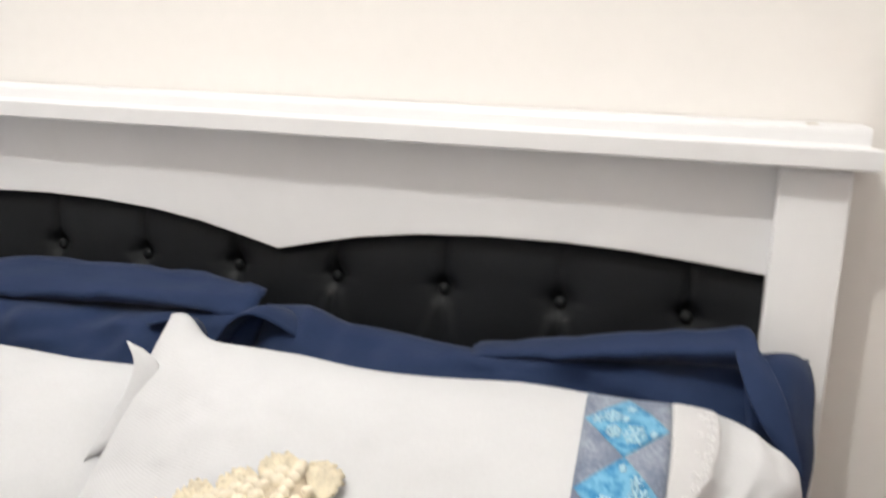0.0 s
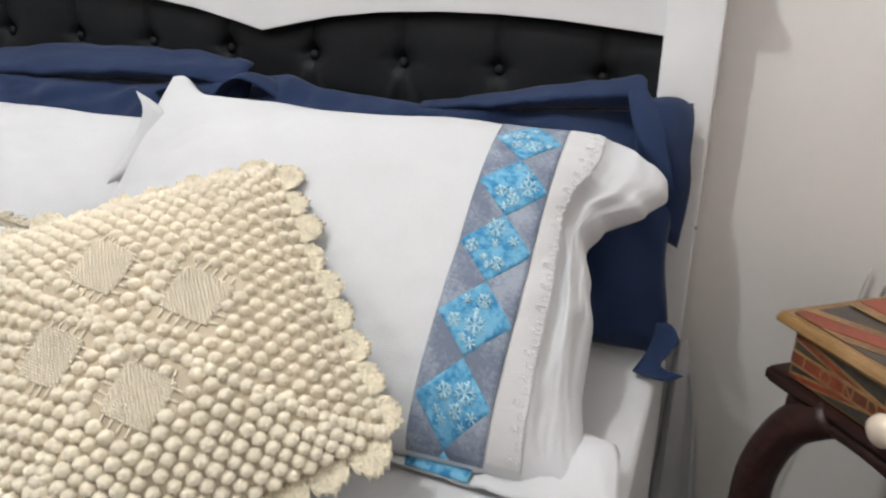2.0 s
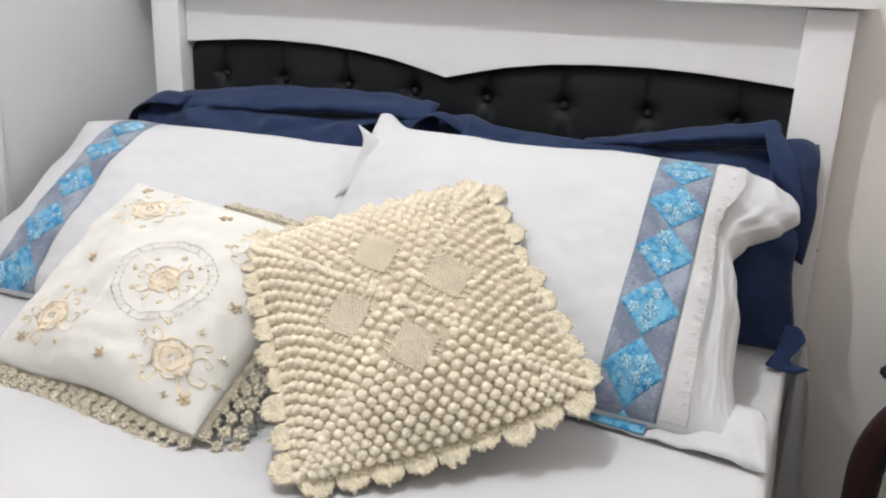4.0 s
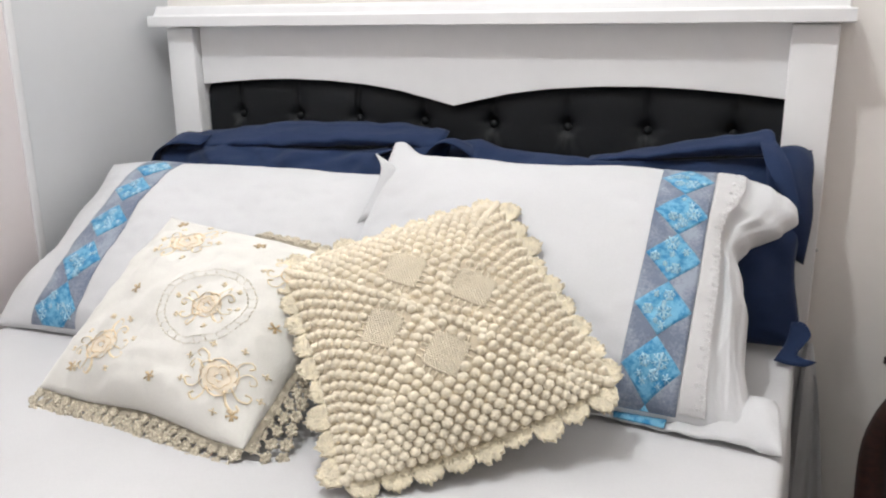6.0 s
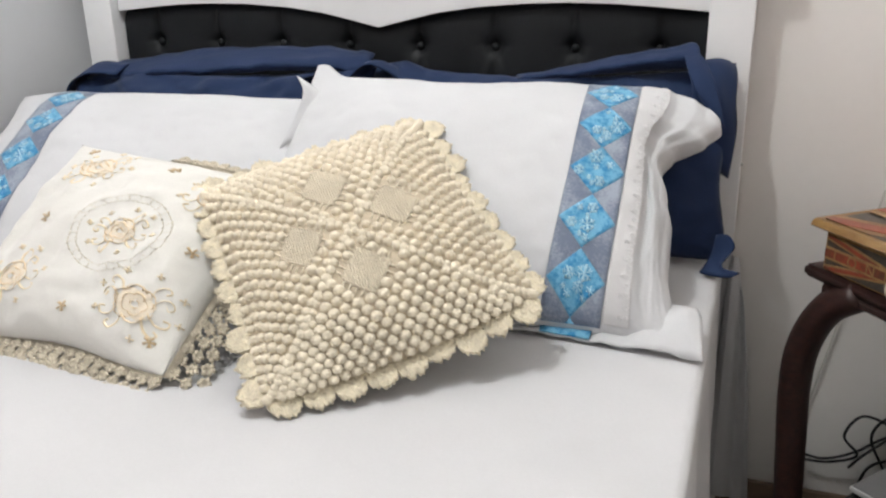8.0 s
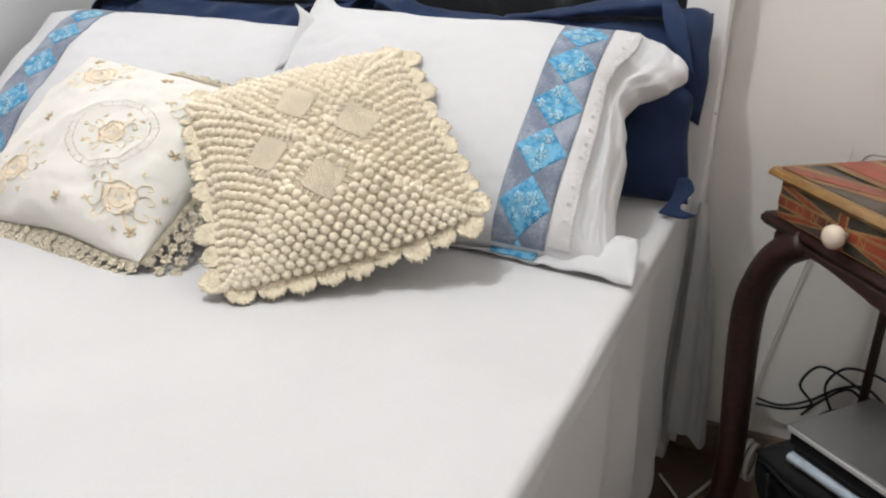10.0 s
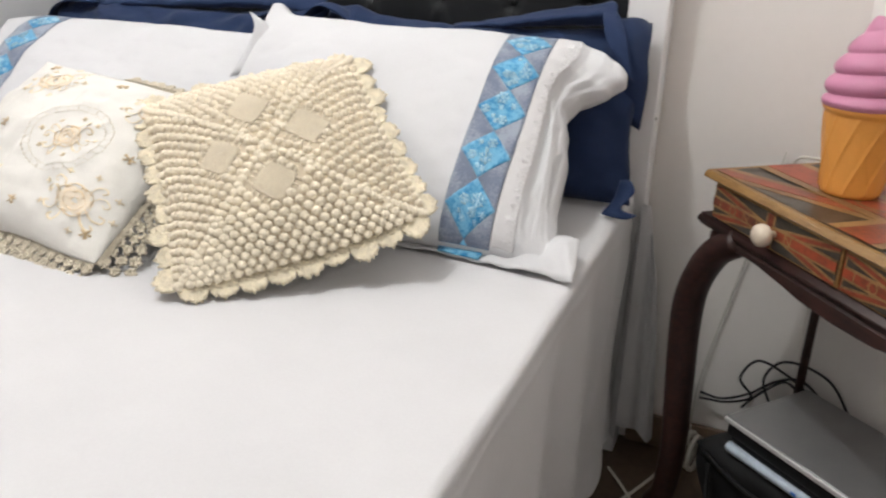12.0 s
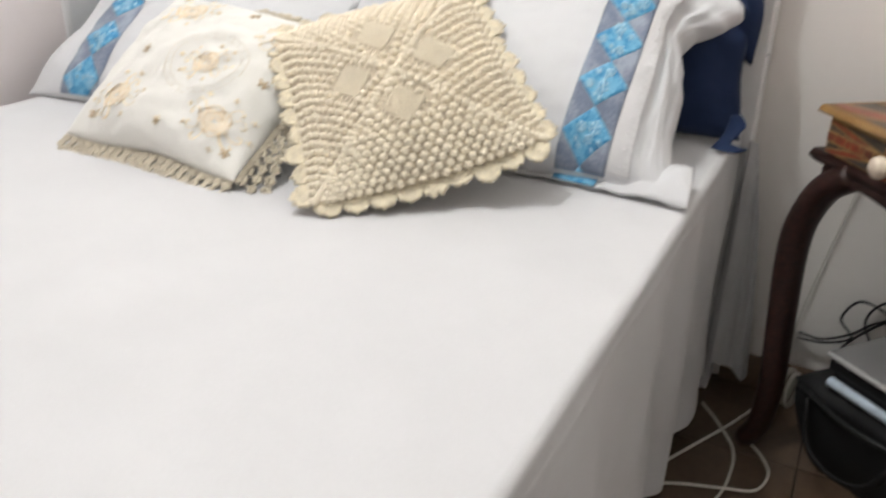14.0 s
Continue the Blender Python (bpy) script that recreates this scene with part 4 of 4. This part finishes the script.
# drawer box and lid
BX0, BX1, BY0, BY1, BZ0, BZ1 = 0.022, LONG - 0.022, 0.011, DEEP - 0.012, 0.6245, 0.690
bm = box((BX1 - BX0, BY1 - BY0, BZ1 - BZ0), ((BX0 + BX1) / 2, (BY0 + BY1) / 2, (BZ0 + BZ1) / 2), 0.002)
part("drawer_box", bm, RED_PAPER, table)
prof = [(0.0, 0.690), (-0.004, 0.693), (0.0, 0.699), (0.004, 0.703), (DEEP - 0.004, 0.703), (DEEP, 0.690)]
bm = prism(prof, LONG + 0.004, 0.001, "X")
bmesh.ops.translate(bm, vec=(-0.002, 0, 0), verts=bm.verts)
lid = part("lid", bm, PINE, table, "amber lid papered in a worn flag pattern", smooth=False)


def flag(x0, x1, y0, y1, put, parent, lift):
    """Worn paper flag: dark field, ochre and red diagonal and upright bars. put maps the flat to 3D."""
    def strip(points, mat, h, name):
        b = bmesh.new()
        vs = [b.verts.new(put(x, y, h)) for x, y in points]
        lo = [b.verts.new(put(x, y, h - 0.0006)) for x, y in points]
        b.faces.new(vs)
        for k in range(len(vs)):
            b.faces.new((vs[k], vs[k - 1], lo[k - 1], lo[k]))
        bmesh.ops.recalc_face_normals(b, faces=b.faces)
        part(name, b, mat, parent, smooth=False)

    def clipped(points):
        """Keeps a polygon inside the field."""
        for ax, lim, keep in ((0, x0, 1), (0, x1, -1), (1, y0, 1), (1, y1, -1)):
            out = []
            for p, q in zip(points, points[1:] + points[:1]):
                dp, dq = (p[ax] - lim) * keep, (q[ax] - lim) * keep
                if dp >= 0:
                    out.append(p)
                if dp * dq < 0:
                    t = dp / (dp - dq)
                    out.append((p[0] + (q[0] - p[0]) * t, p[1] + (q[1] - p[1]) * t))
            points = out
            if len(points) < 3:
                return None
        return points
    strip([(x0, y0), (x1, y0), (x1, y1), (x0, y1)], NIGHT_PAPER, lift, "dark_field")
    w, h = x1 - x0, y1 - y0
    for (ax, ay), (bx, by) in (((x0, y0), (x1, y1)), ((x0, y1), (x1, y0))):
        L = math.hypot(bx - ax, by - ay)
        nx_, ny_ = -(by - ay) / L, (bx - ax) / L
        for half, mat, up, name in ((0.115 * h, SAND_PAPER, 0.0008, "ochre_bar"), (0.055 * h, RED_PAPER, 0.0016, "red_bar")):
            poly = clipped([(ax - w + nx_ * half, ay - (by - ay) * w / (bx - ax) + ny_ * half), (bx + nx_ * half, by + ny_ * half), (bx - nx_ * half, by - ny_ * half), (ax - w - nx_ * half, ay - (by - ay) * w / (bx - ax) - ny_ * half)])
            if poly:
                strip(poly, mat, lift + up + (0.0003 if ay > by else 0), name)
    cx, cy = (x0 + x1) / 2, (y0 + y1) / 2
    for hw, mat, up, name in ((0.19 * h, SAND_PAPER, 0.0024, "ochre_bar"), (0.12 * h, RED_PAPER, 0.0030, "red_bar")):
        strip([(cx - hw, y0), (cx + hw, y0), (cx + hw, y1), (cx - hw, y1)], mat, lift + up, name)
        strip([(x0, cy - hw), (x1, cy - hw), (x1, cy + hw), (x0, cy + hw)], mat, lift + up + 0.0002, name)


def word(text, size, put, parent, gap=1.25):
    """Raised printed letters; put maps the flat x, y to 3D."""
    cu = bpy.data.curves.new("letters", "FONT")
    cu.body, cu.size, cu.extrude, cu.space_character = text, size, 0.0, gap
    ob = new("letters", cu)
    me = bpy.data.meshes.new_from_object(ob.evaluated_get(bpy.context.evaluated_depsgraph_get()))
    bpy.data.objects.remove(ob)
    bm_ = bmesh.new()
    bm_.from_mesh(me)
    bpy.data.meshes.remove(me)
    for v in bm_.verts:
        v.co = put(v.co.x, v.co.y)
    bmesh.ops.recalc_face_normals(bm_, faces=bm_.faces)
    part("lettering", bm_, SAND_PAPER, parent, "ochre printed place name", smooth=False)


word("LONDON", 0.075, lambda x, y: (0.13 + x * 1.35, DEEP / 2 - 0.027 + y, 0.7078), lid)
flag(0.012, LONG - 0.012, 0.012, DEEP - 0.012, lambda x, y, h: (x, y, 0.703 + h), lid, 0.001)
for k, (a, b_) in enumerate(((BX0 + 0.004, LONG / 2 - 0.003), (LONG / 2 + 0.003, BX1 - 0.004))):
    front = part("drawer", box((b_ - a, 0.006, BZ1 - BZ0 - 0.006), ((a + b_) / 2, BY0 - 0.002, (BZ0 + BZ1) / 2), 0.0015), PINE, table, "small drawer papered in worn flag pattern")
    flag(a + 0.004, b_ - 0.004, BZ0 + 0.006, BZ1 - 0.006, lambda x, y, h: (x, BY0 - 0.005 - h, y), front, 0.0008)
    word("LONDON", 0.024, lambda x, y, x0=a + 0.022: (x0 + x, BY0 - 0.0095, 0.6490 + y), front, 2.3)
    bm = lathe([(0.006, 0), (0.006, 0.008), (0.010, 0.012), (0.0165, 0.018), (0.0185, 0.025), (0.0165, 0.033), (0.010, 0.038), (0.002, 0.040)], 24)
    bmesh.ops.transform(bm, matrix=pose(0.192 + 0.283 * k, BY0 - 0.006, 0.656, 90, 0, 0), verts=bm.verts)
    part("knob", bm, KNOB, front, "round ivory knob")

# ---- ice-cream night lamp ----
ice = thing("novelty_lamp", "pink and orange vinyl lamp shaped as soft ice cream", "lamp", (1.020, -0.208, 0.7075))
CUP = [(0.038, 0.0), (0.0425, 0.001), (0.0445, 0.006), (0.0585, 0.126), (0.0620, 0.129), (0.0640, 0.135), (0.0630, 0.142), (0.060, 0.145), (0.054, 0.144)]


def cup_relief(r, z, a):
    if 0.008 < z < 0.125:
        w = max(0, math.cos(10 * a - z * 62)) ** 16 + 0.5 * max(0, math.cos(6 * a + z * 40)) ** 24
        return r + 0.0024 * min(1, w), z
    return r, z


prof = CUP[:3] + [(0.0445 + 0.014 * k / 48, 0.006 + 0.120 * k / 48) for k in range(1, 48)] + CUP[3:]
part("cup", lathe(prof, 168, cup_relief), ORANGE, ice, "orange ridged cone cup")
b = bmesh.new()
N, M = 64, 90
rings = []
for j in range(M + 1):
    t = j / M
    ring = []
    for i in range(N):
        a = 2 * math.pi * i / N
        turn = t * 4.3 - a / (2 * math.pi)
        lobe = abs(math.sin(math.pi * turn))
        base = 0.063 * (1 - t ** 1.9) ** 0.85 + 0.0045
        grow = min(1, t / 0.06)
        r = base * (0.86 + 0.16 * lobe ** 0.65) * (0.94 + 0.06 * grow)
        ring.append(b.verts.new((r * math.cos(a) - 0.009 * max(0, (t - 0.84) / 0.16) ** 1.5, r * math.sin(a), 0.136 + 0.131 * t)))
    rings.append(ring)
for p, q in zip(rings, rings[1:]):
    for i in range(N):
        b.faces.new((p[i], p[(i + 1) % N], q[(i + 1) % N], q[i]))
b.faces.new(rings[-1])
part("swirl", b, PINK, ice, "pink swirled ice-cream shade")
b = tube(spline([(1.035, -0.17, 0.712), (1.02, -0.10, 0.711), (1.00, -0.05, 0.712), (0.965, -0.03, 0.711), (0.945, -0.005, 0.700), (0.938, 0.020, 0.66), (0.93, 0.045, 0.5)], 6), 0.0028, 8)
tagged(part("lamp_cord", b, WHITE_CABLE), "white electric cord lying over the papered lid", "cord")


# ---- lace edging of the embroidered cushion ----
def lace_edge(soft, u0, v0, u1, v1, count, width, droop, parent, corner=None):
    """Star-shaped lace motifs joined to a narrow band along one edge, wider towards a gathered corner."""
    rim = rim_of(soft, u0, v0, u1, v1)
    b = bmesh.new()
    g = []
    for k in range(41):
        p, out, n = rim(k / 40)
        g.append([b.verts.new(p + out * 0.017 * j + n * (0.001 - 0.004 * j)) for j in (0.0, 0.3, 0.6)])
    for p, q in zip(g, g[1:]):
        for j in range(2):
            b.faces.new((p[j], q[j], q[j + 1], p[j + 1]))
    bmesh.ops.solidify(b, geom=list(b.faces), thickness=0.002)
    edging = part("lace_band", b, BEIGE_LACE, parent)
    rnd = random.Random(int(100 * (u0 + 2 * v0 + 4 * u1 + 9)))
    for k in range(count):
        b = bmesh.new()
        for row, shift, size in ((0.12, 0.5, 0.0075), (0.52, 0.25, 0.0082), (1.0, 0.75, 0.0092)):
            t = min(1, (k + shift) / count)
            p, out, n = rim(t)
            wide = width * (1 + (0.75 * max(0, 1 - abs(t - corner) / 0.25) if corner is not None else 0))
            tan = out.cross(n)
            down = (out - n * droop).normalized()
            up = tan.cross(down).normalized()
            c = p + down * (0.005 + wide * 0.62 * row) + up * rnd.uniform(-0.0015, 0.0015)
            spin = rnd.uniform(-0.4, 0.4)
            for arm in range(6):
                a = spin + 2 * math.pi * arm / 6
                d = down * math.cos(a) + tan * math.sin(a)
                side = up.cross(d)
                r = size * rnd.uniform(0.9, 1.15)
                w = r * 0.34
                pts = [c + d * r * 0.12, c + d * r * 0.5 + side * w, c + d * r * 0.86 + side * w * 0.8, c + d * r, c + d * r * 0.86 - side * w * 0.8, c + d * r * 0.5 - side * w]
                hi = [b.verts.new(q + up * (0.0012 + 0.001 * (i in (1, 2, 4, 5)))) for i, q in enumerate(pts)]
                lo = [b.verts.new(q - up * 0.0008) for q in pts]
                b.faces.new(hi)
                b.faces.new(lo[::-1])
                for i in range(6):
                    b.faces.new((hi[i], lo[i], lo[i - 1], hi[i - 1]))
            bmesh.ops.create_icosphere(b, subdivisions=1, radius=0.0022, matrix=Matrix.Translation(c))
            tube([p + out * 0.004, c] if row < 1 else [c - down * size, c], 0.0013, 5, b)
            tube([c - tan * 0.010, c + down * 0.004, c + tan * 0.010], 0.0011, 5, b)
        bmesh.ops.recalc_face_normals(b, faces=b.faces)
        part("lace_motif", b, BEIGE_LACE, edging)


lace_edge(soft_e, -1, -1, 1, -1, 21, 0.044, 0.10, embroidered, 1.0)
lace_edge(soft_e, 1, -1, 1, 1, 17, 0.044, 0.5, embroidered, 0.0)
lace_edge(soft_e, -0.1, 1, 1, 1, 12, 0.024, 0.5, embroidered)


# ---- under the table: bag, magazine, laptop, cables ----
def tapered(size, inset, at, turn, bevel, bulge=0.0, seed=0.0):
    """A soft block whose bottom is smaller than its top."""
    b = bmesh.new()
    bmesh.ops.create_cube(b, size=1, matrix=Matrix.Diagonal((*size, 1)) @ Matrix.Translation((0.5, 0.5, 0.5)))
    bmesh.ops.subdivide_edges(b, edges=list(b.edges), cuts=7, use_grid_fill=True)
    L, D, H = size
    for v in b.verts:
        x, y, z = v.co.x / L, v.co.y / D, v.co.z / H
        k = (1 - z) * inset
        v.co.x += k * (1 - x) - k * x * 0.2
        v.co.y += k * (1 - y) - k * y * 0.2
        out = Vector((x - 0.5, y - 0.5, (z - 0.5) * 0.4))
        v.co += out * bulge * math.sin(math.pi * z)
        v.co += Vector((1, 1, 0)) * 0.010 * noise.noise(v.co * 14 + Vector((seed, 0, 0)))
        r = max(abs(x - 0.5), abs(y - 0.5))
        if z > 0.85:
            v.co.z -= 0.02 * max(0, r - 0.38) / 0.12 * (z - 0.85) / 0.15
        v.co.z = max(v.co.z, 0.001)
    bmesh.ops.transform(b, matrix=pose(*at, 0, 0, turn), verts=b.verts)
    return b


UNDER = -40.0
bag = thing("laptop_bag", "black nylon bag slumped on the floor under the table", "bag")
part("bag_body", tapered((0.275, 0.185, 0.207), 0.05, (0.858, -0.192, 0.001), UNDER, 0.0, 0.03, 3), BLACK_FABRIC, bag)
um = pose(0.872, -0.200, 0, 0, 0, UNDER)
part("zip", tube(spline([um @ Vector((-0.005, 0.002, 0.175)), um @ Vector((0.12, -0.014, 0.172)), um @ Vector((0.25, 0.002, 0.175))], 8), 0.004, 8), BLACK_PLASTIC, bag)
part("strap", tube(spline([um @ Vector(p) for p in ((0.03, -0.012, 0.17), (0.06, -0.03, 0.10), (0.13, -0.035, 0.075), (0.20, -0.03, 0.10), (0.23, -0.012, 0.17))], 8), 0.010, 8, flat=0.35), BLACK_FABRIC, bag)

part("sleeve", box((0.275, 0.185, 0.020), (0.144, 0.104, 0.2350), 0.006, pose(0.905, -0.230, 0, 0, 0, UNDER)), BLACK_FABRIC, bag)

magazine = thing("magazine", "pale blue and white magazine lying on the bag", "magazine")
mm = pose(0.900, -0.228, 0.2120, 0, 0, UNDER + 2)
part("page_block", box((0.266, 0.19, 0.0175), (0.141, 0.096, 0.0050), 0.0080, mm), PAPER, magazine)
for k, (x, w) in enumerate(((0.16, 0.010), (0.185, 0.022), (0.215, 0.014), (0.238, 0.018))):
    part("printed_bar", box((w, 0.0012, 0.005), (x, 0.0006, 0.0050), 0, mm), INK, magazine, smooth=False)

laptop = thing("laptop", "closed grey laptop with bright silver rim on the bag", "laptop")
lm = pose(0.905, -0.230, 0.256, 0, 0, UNDER)
part("base", box((0.284, 0.203, 0.026), (0.144, 0.1045, 0.000), 0.003, lm), BLACK_PLASTIC, laptop)
screen_lid = part("lid", box((0.290, 0.208, 0.010), (0.144, 0.1025, 0.0200), 0.003, lm), SILVER, laptop)
part("rim", box((0.290, 0.004, 0.0085), (0.144, -0.0032, 0.0190), 0.0012, lm), BRIGHT, screen_lid, "polished silver front edge")


def cable(name, label, pts, r, mat, group):
    return tagged(part(name, tube(spline(pts, 8), r, 8), mat), label, "cable", group)


for pts in (
    [(0.845, 0.030, 0.168), (0.890, 0.026, 0.166), (0.940, 0.018, 0.195), (0.985, 0.008, 0.240), (1.030, -0.010, 0.262), (1.075, -0.050, 0.240), (1.09, -0.09, 0.22)],
    [(0.845, 0.034, 0.152), (0.900, 0.030, 0.158), (0.945, 0.024, 0.185), (0.918, 0.020, 0.225), (0.945, 0.020, 0.272), (1.000, 0.005, 0.262), (1.045, -0.020, 0.240), (1.055, -0.045, 0.225)],
    [(0.99, 0.000, 0.175), (0.962, 0.010, 0.235), (0.985, 0.004, 0.285), (1.030, -0.020, 0.300), (1.080, -0.055, 0.290), (1.115, -0.095, 0.245), (1.120, -0.110, 0.200)],
    [(0.93, 0.000, 0.170), (0.955, 0.000, 0.205), (1.000, 0.004, 0.245), (1.03, -0.015, 0.230), (1.00, -0.02, 0.215), (0.96, -0.01, 0.18), (0.94, -0.01, 0.10)]):
    cable("power_cable", "black power cable looped behind the laptop", pts, 0.0027, BLACK_PLASTIC, "black cables")
cable("wall_cord", "thin grey cord hanging down the wall behind the table", [(0.925, 0.045, 0.70), (0.905, 0.046, 0.58), (0.889, 0.047, 0.48), (0.862, 0.047, 0.33), (0.842, 0.046, 0.21), (0.836, 0.044, 0.12), (0.84, 0.04, 0.02)], 0.0017, WHITE_CABLE, "cords")
cable("floor_cable", "white cable lying on the tiled floor", [(0.838, -0.120, 0.100), (0.822, -0.060, 0.060), (0.806, -0.030, 0.012), (0.760, -0.130, 0.004), (0.700, -0.250, 0.004), (0.650, -0.350, 0.004)], 0.0034, WHITE_CABLE, "white cables")
cable("floor_cable", "white cable lying on the tiled floor", [(0.690, -0.085, 0.005), (0.735, -0.150, 0.009), (0.776, -0.215, 0.004), (0.785, -0.290, 0.004), (0.775, -0.380, 0.004), (0.73, -0.50, 0.004)], 0.0030, WHITE_CABLE, "white cables")
cable("floor_cable", "white cable lying on the tiled floor", [(0.792, -0.165, 0.004), (0.832, -0.215, 0.004), (0.851, -0.265, 0.004), (0.835, -0.325, 0.004), (0.78, -0.352, 0.008), (0.70, -0.375, 0.004), (0.655, -0.400, 0.004)], 0.0028, WHITE_CABLE, "white cables")
ring = [Vector((0.846, -0.128, 0.125)) + Vector((0.010, 0.023, 0)) * math.cos(a) + Vector((0, 0, 0.036)) * math.sin(a) for a in (2 * math.pi * k / 32 for k in range(33))]
b = tube(ring, 0.0058, 10)
tube([p + Vector((0.012, -0.005, -0.003)) for p in ring], 0.005, 10, b)
tagged(part("cable_coil", b, WHITE_CABLE), "small coil of white cable hanging on the bag", "cable")

# ---- on the table: booklet, bottle ----
book = thing("booklet", "thin blue booklet with pale edges on the papered lid", "booklet", (1.062, -0.520, 0.7075), TABLE_TURN + 4)
part("cover", box((0.11, 0.075, 0.003), (0.055, 0.0375, 0.0120), 0.001), BLUE_COVER, book)
part("page_block", box((0.112, 0.077, 0.010), (0.055, 0.0375, 0.0050), 0.001), PINE, book)
bottle = thing("bottle", "small amber glass bottle standing on the papered lid", "bottle", (1.146, -0.318, 0.7075))
part("glass_body", lathe([(0.018, 0), (0.021, 0.003), (0.021, 0.07), (0.018, 0.082), (0.010, 0.090), (0.009, 0.100), (0.008, 0.101)], 28), AMBER, bottle)
part("bottle_cap", lathe([(0.0105, 0.094), (0.011, 0.095), (0.011, 0.112), (0.009, 0.114)], 24), BLACK_PLASTIC, bottle)

# ---- floor tiles ----
TILE = 0.33
b = box((TILE - 0.004, TILE - 0.004, 0.005), (0, 0, -0.0025), 0.0012, seg=1)
me = bpy.data.meshes.new("floor_tile")
b.to_mesh(me)
b.free()
me.materials.append(FLOOR)
for i in range(-5, 4):
    for j in range(-10, 1):
        x, y = 0.80 + (i - 0.2) * TILE, -0.05 + j * TILE
        if -0.74 < x - 0.12 and x + 0.12 < 2.02 and y > -3.35:
            o = new("floor_tile", me)
            o.location = (x, y, 0)
            o.parent = floor
